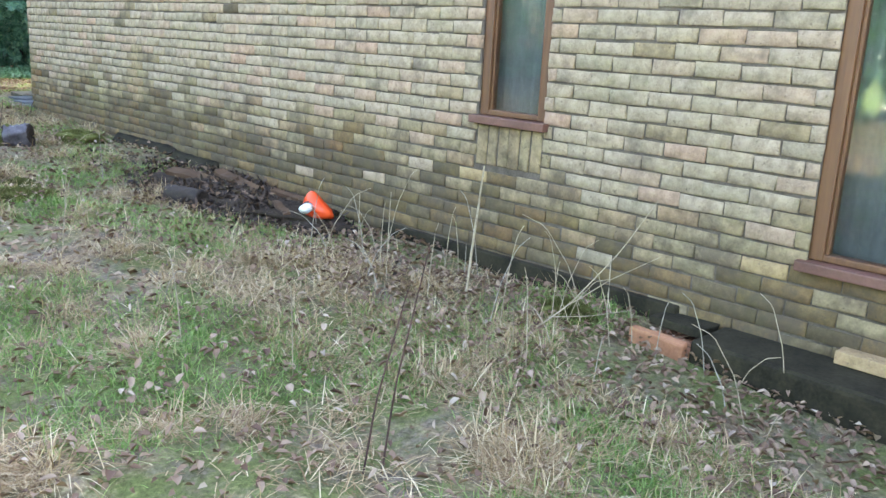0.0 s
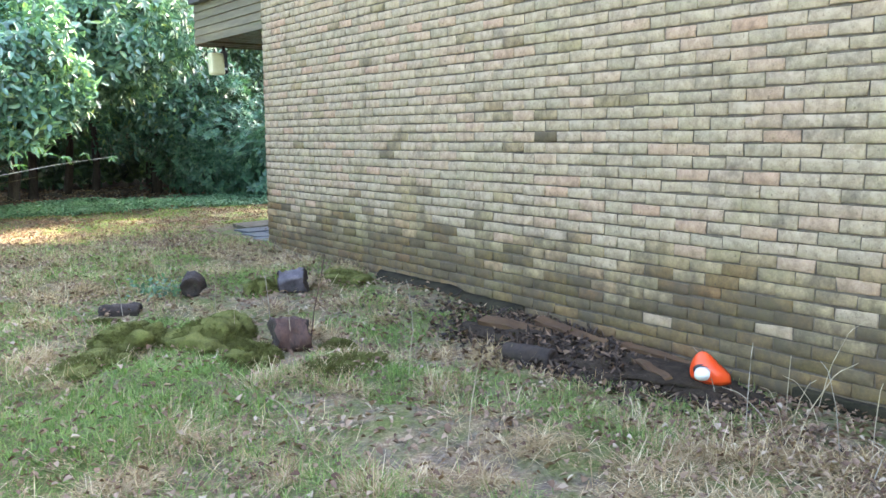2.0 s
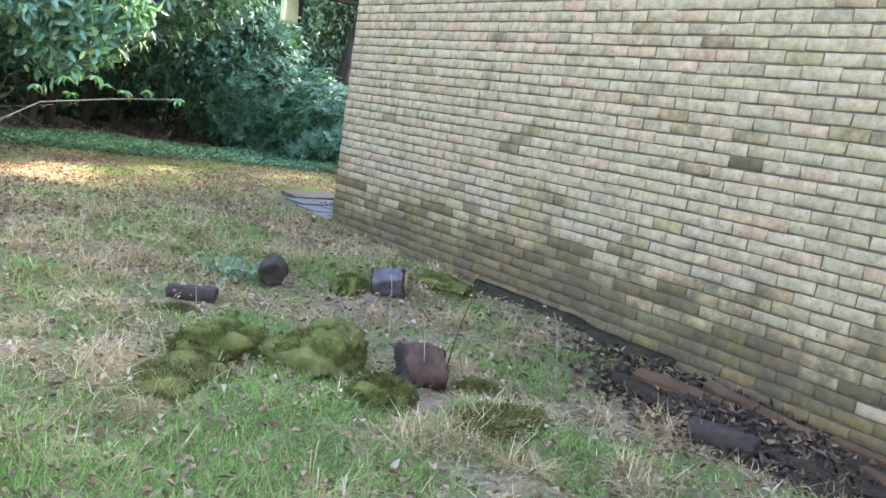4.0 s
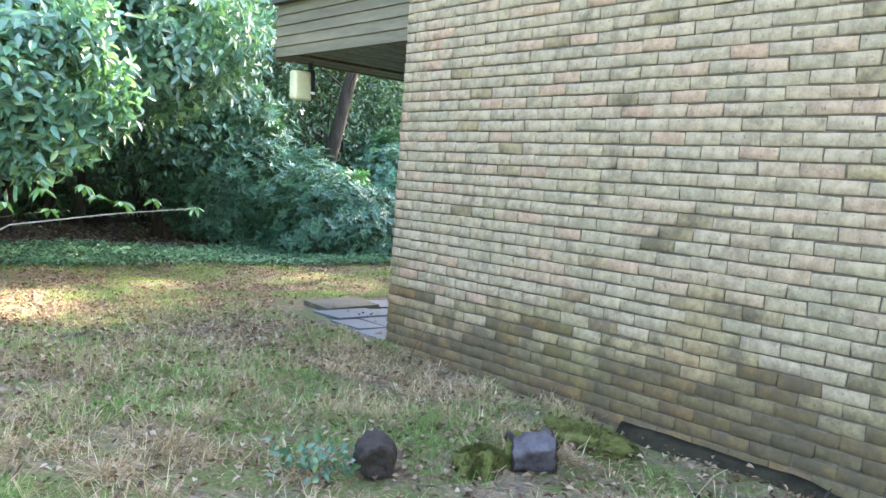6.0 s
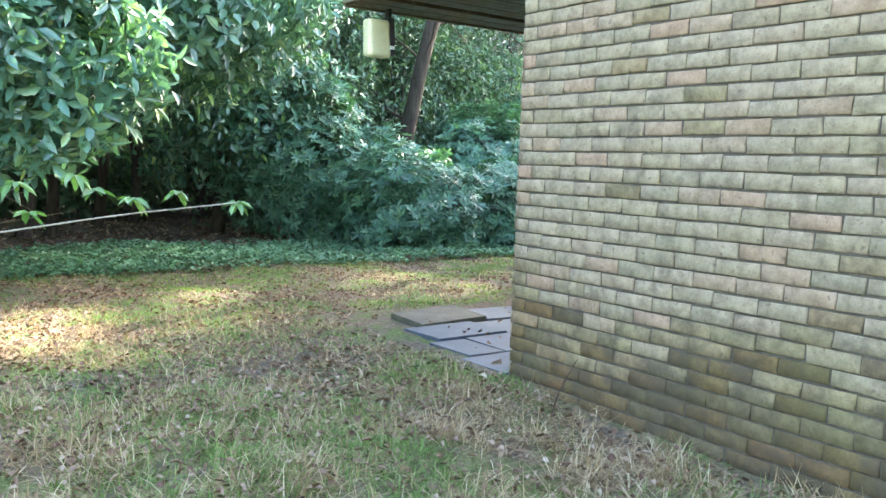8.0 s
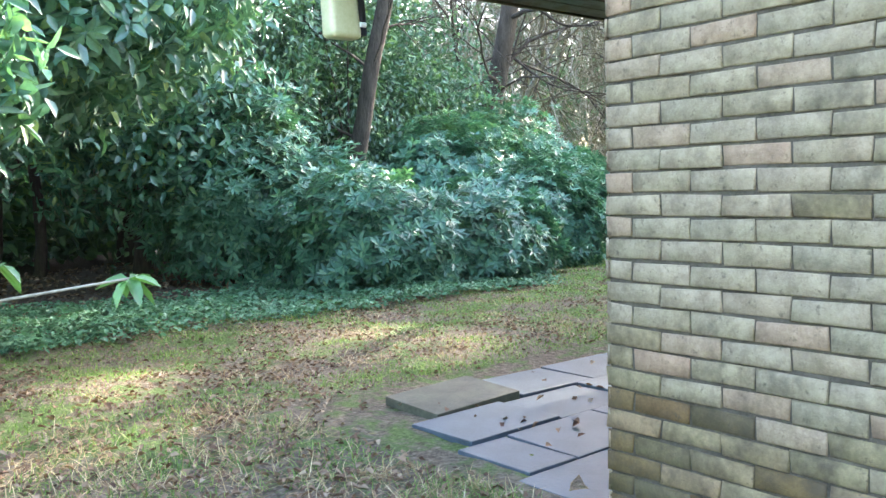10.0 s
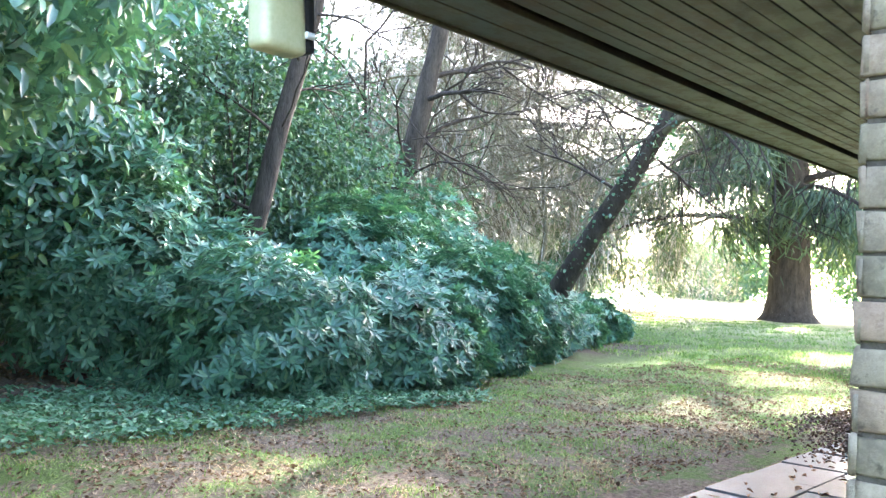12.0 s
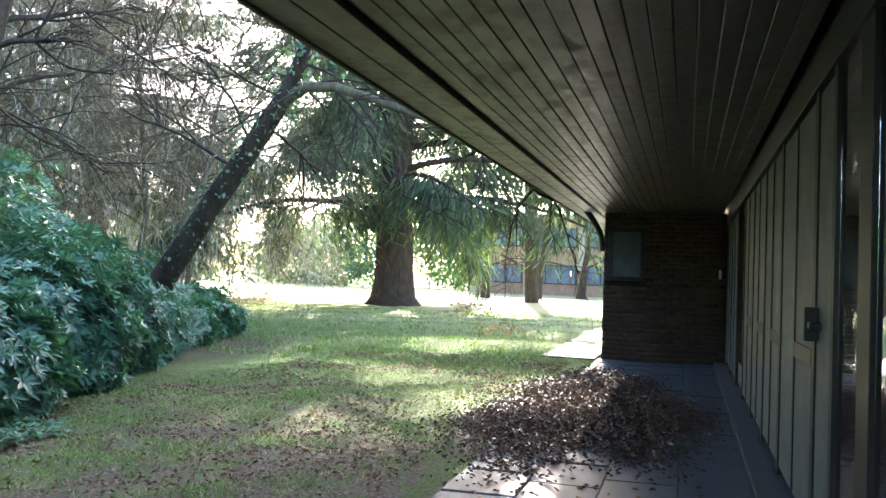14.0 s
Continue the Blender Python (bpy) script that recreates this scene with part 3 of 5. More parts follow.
# ---- windows ----
def window(name, hole, label, mullion=False):
    y0, y1, z0, z1 = hole
    w = tagged(new(name), label, "window", kind="structure")
    w.location = (0, y0, z0)
    width, height = y1 - y0, z1 - z0
    fr = bm_box((0.02, 0, 0), (0.09, 0.062, height), 0.006)
    bm_box((0.02, width - 0.062, 0), (0.09, width, height), 0.006, bm=fr)
    bm_box((0.02, 0.062, height - 0.06), (0.09, width - 0.062, height), 0.006, bm=fr)
    bm_box((0.02, 0.062, 0), (0.09, width - 0.062, 0.03), 0.006, bm=fr)
    part("window_frame", fr, M_WOOD, w, "brown stained timber frame")
    bead = bm_box((0.035, 0.062, 0.03), (0.075, 0.078, height - 0.06), 0.004)
    bm_box((0.035, width - 0.078, 0.03), (0.075, width - 0.062, height - 0.06), 0.004, bm=bead)
    part("glazing_bead", bead, M_WOOD, w)
    pane = part("pane", bm_box((0.05, 0.078, 0.03), (0.056, width - 0.078, height - 0.06)), M_GLASS, w, "dirty reflecting glass")
    pane.visible_shadow = False
    part("window_sill", bm_box((-0.045, -0.03, -0.048), (0.075, width + 0.03, -0.003), 0.006), M_SILL, w, "red-brown tiled sill")
    cur = bmesh.new()
    steps = max(8, int(width * 60))
    rows = [[cur.verts.new((0.15 + 0.006 * math.sin(a * width * 60 / steps * 1.9), width * a / steps, z)) for a in range(steps + 1)] for z in (0.0, height)]
    for a in range(steps):
        cur.faces.new((rows[0][a], rows[0][a + 1], rows[1][a + 1], rows[1][a]))
    part("net_curtain", cur, M_CURTAIN, w, "grey net curtain behind the glass", True)
    return w


window("window_1", WIN1, "tall narrow brown timber window with a tiled sill in the brick wall")
window("window_2", WIN2, "wide brown timber window with dirty glass low in the brick wall")

# ---- the glazed front under the eaves ----
FRONT_Y = -0.17
wall_glazed = tagged(new("wall_glazed"), "row of dark posts, grey-green doors and glass under the eaves", "glazed wall", kind="structure")
part("base_rail", bm_box((1.5, FRONT_Y - 0.12, -0.05), (13.8, FRONT_Y + 0.172, 0.035), 0.006), M_SLAB, wall_glazed, "worn grey threshold")
part("head_rail", bm_box((1.5, FRONT_Y - 0.12, 2.20), (13.8, FRONT_Y + 0.02, 2.40), 0.006), M_FRAME, wall_glazed)
part("upper_wall", bm_box((1.5, FRONT_Y - 0.12, 2.41), (18, FRONT_Y, WALL_TOP)), M_FRAME, wall_glazed)
POSTS = [(1.56, 0.10), (2.42, 0.17), (2.95, 0.22), (3.62, 0.08), (4.16, 0.10), (5.72, 0.12), (6.95, 0.10), (8.2, 0.12), (9.5, 0.10), (10.8, 0.12), (12.2, 0.10), (13.5, 0.12)]
for x, w in POSTS:
    part("post", bm_box((x - w / 2, FRONT_Y - 0.1, 0.037), (x + w / 2, FRONT_Y + 0.006, 2.2), 0.004), M_FRAME, wall_glazed)
for n, ((a, wa), (b, wb)) in enumerate(zip(POSTS, POSTS[1:])):
    lo, hi = a + wa / 2 + 0.004, b + wb / 2 - wb - 0.004
    if n in (0, 1, 2, 8):
        pane = part("pane", bm_box((lo, FRONT_Y - 0.02, 0.35), (hi, FRONT_Y - 0.014, 2.19)), M_GLASS, wall_glazed, "glass that mirrors the sunny lawn")
        pane.visible_shadow = False
        part("kick_panel", bm_box((lo, FRONT_Y - 0.06, 0.075), (hi, FRONT_Y - 0.03, 0.345), 0.004), M_DOOR, wall_glazed)
    else:
        leaf = part("door", bm_box((lo, FRONT_Y - 0.06, 0.09), (hi, FRONT_Y - 0.004, 2.18), 0.005), M_DOOR, wall_glazed, "peeling grey-green painted door")
        mid = (lo + hi) / 2
        if hi - lo > 0.9:
            part("cover_strip", bm_box((mid - 0.025, FRONT_Y - 0.003, 0.1), (mid + 0.025, FRONT_Y + 0.005, 2.17), 0.004), M_FRAME, leaf)
            part("rail", bm_box((lo + 0.01, FRONT_Y - 0.003, 0.86), (mid - 0.04, FRONT_Y + 0.006, 0.95), 0.004), M_FRAME, leaf)
        if n == 3:
            part("handle", bm_box((hi - 0.07, FRONT_Y - 0.003, 1.0), (hi - 0.03, FRONT_Y + 0.06, 1.16), 0.006), M_BLACK, leaf, "black lever handle")
            part("latch", bm_box((hi - 0.16, FRONT_Y - 0.003, 1.06), (hi - 0.075, FRONT_Y + 0.05, 1.09), 0.004), M_BLACK, leaf)

# ---- the brick block at the far end of the terrace ----
wall_block = part("wall_block", bm_box((13.812, -0.165, -0.2), (18, 1.74, 2.36)), M_MORTAR, None, "dark brown brick end block standing under the eaves")
tagged(wall_block, category="wall", kind="structure")
rows = []
for s0, s1, z, k in bond(1.9, -0.05, 2.38):
    a, b = 1.74 - s1, 1.74 - s0
    if 1.27 < z < 2.13 and b > 1.10 and a < 1.68:
        for p, q in ((a, min(b, 1.10)), (max(a, 1.68), b)):
            if q - p > 0.03:
                rows.append(((p + q) / 2, z, q - p))
        continue
    rows.append(((a + b) / 2, z, b - a))
BLOCK_BRICKS = rows
win3 = tagged(new("window_3"), "small dark-framed window with a pale blind in the end block", "window", kind="structure")
win3.location = (13.80, 1.10, 1.28)
fr = bm_box((-0.03, 0, 0), (0.02, 0.58, 0.06), 0.005)
bm_box((-0.03, 0, 0.78), (0.02, 0.58, 0.84), 0.005, bm=fr)
bm_box((-0.03, 0, 0.061), (0.02, 0.06, 0.779), 0.005, bm=fr)
bm_box((-0.03, 0.50, 0.061), (0.02, 0.58, 0.779), 0.005, bm=fr)
part("window_frame", fr, M_FRAME, win3)
part("blind", bm_box((-0.012, 0.061, 0.061), (0.004, 0.499, 0.779)), M_CURTAIN, win3, "grey closed blind")
part("window_sill", bm_box((-0.06, -0.04, -0.05), (0.012, 0.62, -0.003), 0.006), M_CONCRETE, win3)
pipe = thing("downpipe", "short black rainwater outlet under the eaves by the end block", "rainwater pipe", (13.6, 1.86, 2.3))
V, Q = tube_np([(-0.12, 0.14, 0.07), (-0.02, 0.06, -0.05), (0.10, -0.03, -0.2), (0.24, -0.07, -0.34), (0.28, -0.085, -0.55)], [0.05, 0.05, 0.045, 0.045, 0.045], 10)
put("pipe", mesh_np("pipe", V, Q, True), M_BLACK, pipe)
plate = thing("wall_plate", "small white plastic plate on the dark brick block", "wall plate", (13.78, -0.07, 1.35))
part("plate", bm_box((-0.015, -0.02, 0), (0.005, 0.02, 0.14), 0.004), M_WHITE, plate)

# ---- floodlight at the eaves ----
lamp = thing("floodlight", "yellowed plastic bulkhead floodlight on a black bracket under the eaves", "wall light", (0.32, 2.12, EAVE_Z - 0.02))
body = bm_box((-0.10, -0.075, -0.38), (0.10, 0.045, -0.09), 0.035, 3)
for v in body.verts:
    v.co.x *= 1.0 - 0.25 * (v.co.z + 0.38)
    v.co.y += 0.10 * (v.co.z + 0.2)
part("diffuser", body, M_CREAM, lamp, "yellowed cream plastic cover", True)
back = bm_box((0.092, -0.06, -0.36), (0.145, 0.075, -0.06), 0.02, 2)
for v in back.verts:
    v.co.y += 0.10 * (v.co.z + 0.2)
part("back_plate", back, M_BLACK, lamp, "black metal back")
part("bracket", bm_box((0.10, -0.02, -0.10), (0.13, 0.03, 0.015), 0.006), M_BLACK, lamp)
part("screw", bm_cyl((0.085, -0.085, -0.30), (0.12, -0.085, -0.30), 0.014, sides=10), M_WHITE, lamp)

# ---- along the foot of the side wall ----
haunch = bmesh.new()
prof = [(-0.002, -0.045), (-0.05, -0.065), (-0.19, -0.155), (-0.26, -0.45), (-0.002, -0.45)]
ys = np.linspace(-4.3, -2.35, 18)
rings = [[haunch.verts.new((px * (1 - 0.5 * (abs(k - 8.5) / 8.5) ** 3), y, pz - 0.03 * (y < -3.6))) for px, pz in prof] for k, y in enumerate(ys)]
for a, b in zip(rings, rings[1:]):
    for k in range(len(prof)):
        q = (k + 1) % len(prof)
        haunch.faces.new((a[k], a[q], b[q], b[k]))
haunch.faces.new(rings[0][::-1])
haunch.faces.new(rings[-1])
tagged(part("concrete_haunch", roughen(haunch, 0.012, 7), M_CONCRETE, None, "sloping black-stained concrete fillet against the foot of the wall", True), category="concrete fillet", kind="structure")
tagged(part("plinth", roughen(bm_box((-0.05, -8.62, -0.6), (0.008, -6.45, -0.17), 0.012), 0.008, 9), M_CONCRETE, None, "black-stained rendered plinth at the foot of the wall"), category="plinth", kind="structure")
ledge = thing("ledge", "black-stained concrete ledge with a broken tiled end below the window", "ledge", (0, -9.58, -0.20))
part("top", roughen(bm_box((-0.32, -0.9, -0.26), (-0.004, 0.72, 0.0), 0.03, 3), 0.012, 6), M_CONCRETE, ledge, "mossy black concrete")
part("broken_edge", roughen(bm_box((-0.36, 0.725, -0.20), (-0.31, 1.0, -0.02), 0.012), 0.02, 9, 3), M_TERRA, ledge, "broken terracotta edge")
part("rubble", roughen(bm_box((-0.30, 0.73, -0.28), (-0.01, 0.98, -0.07), 0.03, 2), 0.05, 9, 8), M_TERRA, ledge)
part("cap", roughen(bm_box((-0.17, 0.74, -0.05), (-0.006, 1.02, -0.005), 0.01), 0.02, 8, 5), M_CONCRETE, ledge)
for k in range(5):
    part("edging_brick", bm_box((-0.095, -0.9 + k * 0.222, 0.003), (-0.004, -0.69 + k * 0.222, 0.058), 0.007), M_BRICK_ORANGE, ledge)


def lump(name, label, category, at, size, material, amount=0.25, seed=0, parts=(), rz=0.0, group=""):
    t = thing(name, label, category, at, group)
    bm = bmesh.new()
    bmesh.ops.create_icosphere(bm, subdivisions=4, radius=1)
    for v in bm.verts:
        d = v.co.normalized()
        f = 1 + amount * noise.noise(d * 1.6 + Vector((seed, 0, 0))) + amount * 0.45 * noise.noise(d * 5 + Vector((0, seed, 0))) + amount * 0.2 * noise.noise(d * 14)
        v.co = Vector((d.x * size[0] * f, d.y * size[1] * f, max(d.z, -0.3) * size[2] * f))
    bmesh.ops.rotate(bm, verts=bm.verts, cent=(0, 0, 0), matrix=Matrix.Rotation(radians(rz), 3, "Z"))
    part("mound", bm, material, t, "", True)
    return t


def gz(x, y):
    return float(ground_z(x, y))


for n, (x, y, a, b, c, rz) in enumerate([(-2.16, -3.72, 0.26, 0.22, 0.17, 20), (-1.92, -3.50, 0.18, 0.16, 0.15, 60), (-2.58, -3.48, 0.24, 0.17, 0.12, -10), (-2.12, -4.26, 0.20, 0.15, 0.10, 30), (-0.42, -2.42, 0.22, 0.34, 0.09, 0), (-2.62, -2.80, 0.20, 0.12, 0.06, 10), (-1.75, -4.65, 0.28, 0.16, 0.05, 0), (-2.9, -3.8, 0.28, 0.2, 0.06, 40), (-0.32, -8.2, 0.10, 0.16, 0.07, 0), (-1.22, -2.44, 0.13, 0.12, 0.12, 0), (-1.55, -4.28, 0.12, 0.10, 0.07, 0)]):
    t = lump("moss_cushion", "bright yellow-green moss cushion on the rough grass", "moss", (x, y, gz(x, y) - 0.015), (a, b, c), M_MOSS, 0.6, n * 3.1, rz=rz, group="moss cushions")
    r2 = np.random.default_rng(40 + n)
    m = 2200
    th, ph = r2.uniform(0, 6.283, m), np.arccos(r2.uniform(0.0, 1, m))
    d = np.stack([np.cos(th) * np.sin(ph), np.sin(th) * np.sin(ph), np.cos(ph)], -1)
    co, si = math.cos(radians(rz)), math.sin(radians(rz))
    p = d * [a, b, c]
    p = np.stack([p[:, 0] * co - p[:, 1] * si, p[:, 0] * si + p[:, 1] * co, p[:, 2]], -1)
    V, Q = leaves_np(p, d + r2.normal(0, 0.4, (m, 3)), unit(r2, m), r2.uniform(0.012, 0.035, m), 0.006)
    tagged(put("moss_fringe", mesh_np("moss_fringe", V, Q), M_MOSS, t), kind="stuff")


def cut_log(label, at, axis, length, radius, bark, end, moss=False, tilt=0.0):
    t = thing("log", label, "log", at, "logs in the grass")
    u = Vector((*axis, tilt)).normalized()
    up = Vector((0, 0, radius * 0.92))
    V, Q = [], []
    pts = [up + u * (length * (s - 0.5)) for s in np.linspace(0, 1, 9)]
    V, Q = tube_np(pts, [radius * (1 + 0.02 * math.sin(3 * k)) for k in range(9)], 28)
    V = np.array([v + np.array(noise.noise_vector(Vector(v) * 7 + Vector((at[0], at[1], 0))) * radius * 0.30 + noise.noise_vector(Vector(v) * 30) * radius * 0.22) for v in V])
    put("bark", mesh_np("bark", V, Q, True), bark, t)
    for rim, s in ((V[:28], -1), (V[-28:], 1)):
        mid = rim.mean(0)
        rings = [rim] + [mid + (rim - mid) * f + np.array(u) * s * (g + 0) + rng.normal(0, radius * 0.05, rim.shape) for f, g in ((0.9, 0.012), (0.62, 0.004), (0.3, -0.004))]
        cv = np.concatenate(rings + [mid[None]])
        cq = [[a * 28 + k, a * 28 + (k + 1) % 28, a * 28 + 28 + (k + 1) % 28, a * 28 + 28 + k] for a in range(3) for k in range(28)]
        cq += [[84 + k, 84 + k + 1, 84 + (k + 2) % 28, 112] for k in range(0, 28, 2)]
        put("cut_end", mesh_np("cut_end", cv, cq), end, t, "dark rotten cut end")
    if moss:
        bm = bmesh.new()
        bmesh.ops.create_icosphere(bm, subdivisions=3, radius=1, matrix=Matrix.Translation(up + u * (-length * 0.42)) @ Matrix.Diagonal((radius * 0.62, radius * 0.5, radius * 1.0, 1)))
        part("moss_patch", roughen(bm, 0.05, 9), M_MOSS, t, "bright green moss", True)
    return t


cut_log("short thick log with red-brown bark and a black rotten end", (-1.78, -4.08, gz(-1.78, -4.08) - 0.02), (0.96, -0.28), 0.20, 0.112, M_LOGBARK, M_LOGEND)
cut_log("short purple-grey log with a dark end and green moss", (-1.0, -2.57, gz(-1.0, -2.57) - 0.01), (0.80, -0.60), 0.21, 0.098, M_LOGGREY, M_LOGEND, True, 0.12)
cut_log("charred black log end poking out of ivy", (-1.74, -2.30, gz(-1.74, -2.30) + 0.01), (0.5, 0.86), 0.18, 0.086, M_LOGEND, M_LOGEND, False, 0.1)
cut_log("flat dark rotten log with moss along its side", (-2.38, -2.54, gz(-2.38, -2.54) - 0.06), (0.85, -0.52), 0.26, 0.07, M_LOGEND, M_LOGEND, True)
cut_log("half-buried black bark-covered log beside the mulch", (-0.74, -5.16, gz(-0.74, -5.16) - 0.03), (0.25, -0.97), 0.32, 0.075, M_LOGEND, M_LOGEND)
for n, (x, y, L, w, rz) in enumerate([(-0.40, -4.68, 0.6, 0.10, 14), (-0.24, -5.0, 0.65, 0.09, -6), (-0.16, -5.65, 0.5, 0.05, 4), (-0.38, -5.8, 0.35, 0.05, -20)]):
    bm = bm_box((-w / 2, -L / 2, -0.02), (w / 2, L / 2, 0.022), 0.006)
    bmesh.ops.subdivide_edges(bm, edges=[e for e in bm.edges if e.calc_length() > 0.2], cuts=6)
    pl = thing("rotten_plank", "rotten orange-brown plank lying in black mulch by the wall", "plank", (x, y, gz(x, y) + 0.08), "rotten planks")
    pl.rotation_euler = Euler((radians(4), radians(-12), radians(rz)))
    part("wood", roughen(bm, 0.018, 9, n), M_PLANK, pl)
mulch = lump("mulch_bank", "bank of black rotting mulch and bark along the wall", "mulch", (-0.36, -5.12, gz(-0.36, -5.12) - 0.03), (0.44, 1.05, 0.085), M_SOIL, 0.5, 4.0)
r2 = np.random.default_rng(77)
m = 4200
p = np.stack([-0.36 + 0.25 * r2.normal(size=m), -5.12 + 0.64 * r2.normal(size=m), np.zeros(m)], -1)
p = p[(p[:, 0] < -0.02) & (p[:, 0] > -0.9)]
m = len(p)
p[:, 2] = ground_z(p[:, 0], p[:, 1]) + 0.055 * np.exp(-((p[:, 1] + 5.12) / 0.9) ** 2 - ((p[:, 0] + 0.36) / 0.4) ** 2) + r2.uniform(0, 0.03, m)
d = unit(r2, m) * [1, 1, 0.5]
V, Q = leaves_np(p - [0, 0, 0], d, unit(r2, m) * [0.6, 0.6, 1.5], r2.uniform(0.02, 0.075, m), r2.uniform(0.012, 0.034, m), 0.4)
bark = put("bark_chips", mesh_np("bark_chips", V, Q), M_CHIP)
tagged(bark, "scattered dark brown bark chips and rotten leaves by the wall", "bark chips", kind="stuff")

# orange plastic scrap with its white cap
scrap = thing("plastic_scrap", "broken bright orange plastic guard with a white cap", "plastic scrap", (-0.34, -6.16, gz(-0.34, -6.16) + 0.065))
lump("soil_hump", "small hump of dark crumbly soil under the plastic scrap", "soil", (-0.32, -6.14, gz(-0.32, -6.14) - 0.02), (0.26, 0.30, 0.10), M_SOIL, 0.4, 6.0)
scrap.scale = (1.45, 1.6, 1.12)
scrap.rotation_euler = Euler((radians(-14), radians(10), 0))
bm = bmesh.new()
bmesh.ops.create_uvsphere(bm, u_segments=20, v_segments=12, radius=1)
bmesh.ops.delete(bm, geom=[v for v in bm.verts if v.co.y < -0.15 or v.co.z < -0.55], context="VERTS")
for v in bm.verts:
    v.co = Vector((v.co.x * (0.070 - 0.035 * v.co.z) + 0.035 * v.co.z, v.co.y * 0.055, v.co.z * 0.090 + 0.080))
bmesh.ops.solidify(bm, geom=bm.faces[:], thickness=0.006)
bmesh.ops.rotate(bm, verts=bm.verts, cent=(0, 0, 0.1), matrix=Euler((radians(-20), radians(-18), radians(118))).to_matrix())
part("guard", roughen(bm, 0.012, 14), M_ORANGE, scrap, "curved orange plastic shell", True)
part("cap", bm_cyl((-0.10, -0.03, 0.055), (-0.055, -0.006, 0.080), 0.026, sides=20, bevel=0.006), M_WHITE, scrap, "white plastic cap", True)
part("collar", bm_cyl((-0.052, -0.004, 0.081), (-0.02, 0.014, 0.1), 0.032, sides=20, bevel=0.006), M_BLACK, scrap, "dark grey ring", True)


# ---- stems and twigs ----
def stem(name, label, category, pts, r0, r1, material, forks=(), group="", leaf=None):
    t = thing(name, label, category, pts[0], group)
    o = np.array(pts[0])
    p = np.array(pts, float)
    s = np.linspace(0, 1, len(p))
    ss = np.linspace(0, 1, 3 * len(p))
    fine = np.stack([np.interp(ss, s, p[:, k]) for k in range(3)], -1) - o
    V, Q = tube_np(fine, np.linspace(r0, r1, len(fine)), 6)
    main = put("stalk", mesh_np("stalk", V, Q, True), material, t)
    for f in forks:
        V, Q = tube_np(np.array(f, float) - o, np.linspace(r0 * 0.6, r1 * 0.6, len(f)), 5)
        put("side_shoot", mesh_np("side_shoot", V, Q, True), material, t)
    return t


g7 = gz(-0.70, -7.48)
stem("dead_stalk", "straight pale dead stalk standing in the grass by the wall", "plant stalk", [(-0.56, -7.74, g7 - 0.04), (-0.545, -7.745, g7 + 0.2), (-0.53, -7.76, g7 + 0.44), (-0.515, -7.77, g7 + 0.66)], 0.008, 0.0045, M_CANE)
stem("dead_cane", "forked bleached bramble cane arching against the wall", "bramble cane", [(-0.62, -8.2, gz(-0.6, -8.2) - 0.02), (-0.58, -8.40, -0.12), (-0.52, -8.60, 0.16), (-0.48, -8.73, 0.40)], 0.004, 0.002, M_CANE, [[(-0.58, -8.40, -0.12), (-0.5, -8.55, 0.02), (-0.44, -8.75, 0.16)], [(-0.6, -8.30, -0.2), (-0.55, -8.50, -0.15), (-0.45, -8.65, -0.1)]])
r2 = np.random.default_rng(21)
for k in range(60):
    x, y = (-r2.uniform(0.15, 0.9), -r2.uniform(6.0, 9.4)) if k < 42 else (-r2.uniform(0.8, 3.0), -r2.uniform(1, 9))
    h = r2.uniform(0.18, 0.5)
    b = r2.normal(0, 0.1, 2)
    z = gz(x, y)
    stem("dead_stalk", "thin bleached dead stalk in the rough grass", "plant stalk", [(x, y, z - 0.02), (x + b[0] * 0.4, y + b[1] * 0.4, z + h * 0.5), (x + b[0], y + b[1], z + h * 0.9), (x + b[0] * 1.5, y + b[1] * 1.5, z + h)], 0.0026, 0.0014, M_CANE if k % 3 else M_TWIG, group="dead stalks")
for n, (x, y, h) in enumerate([(-1.95, -8.75, 0.75), (-2.0, -8.72, 0.62), (-1.68, -4.14, 0.62), (-0.25, -0.62, 0.3)]):
    z = gz(x, y)
    stem("brown_stem", "thin dark brown upright stem", "plant stem", [(x, y, z - 0.02), (x + 0.02, y - 0.03, z + h * 0.4), (x + 0.06, y - 0.06, z + h * 0.75), (x + 0.07, y - 0.1, z + h)], 0.004, 0.002, M_LOGBARK, group="brown stems")

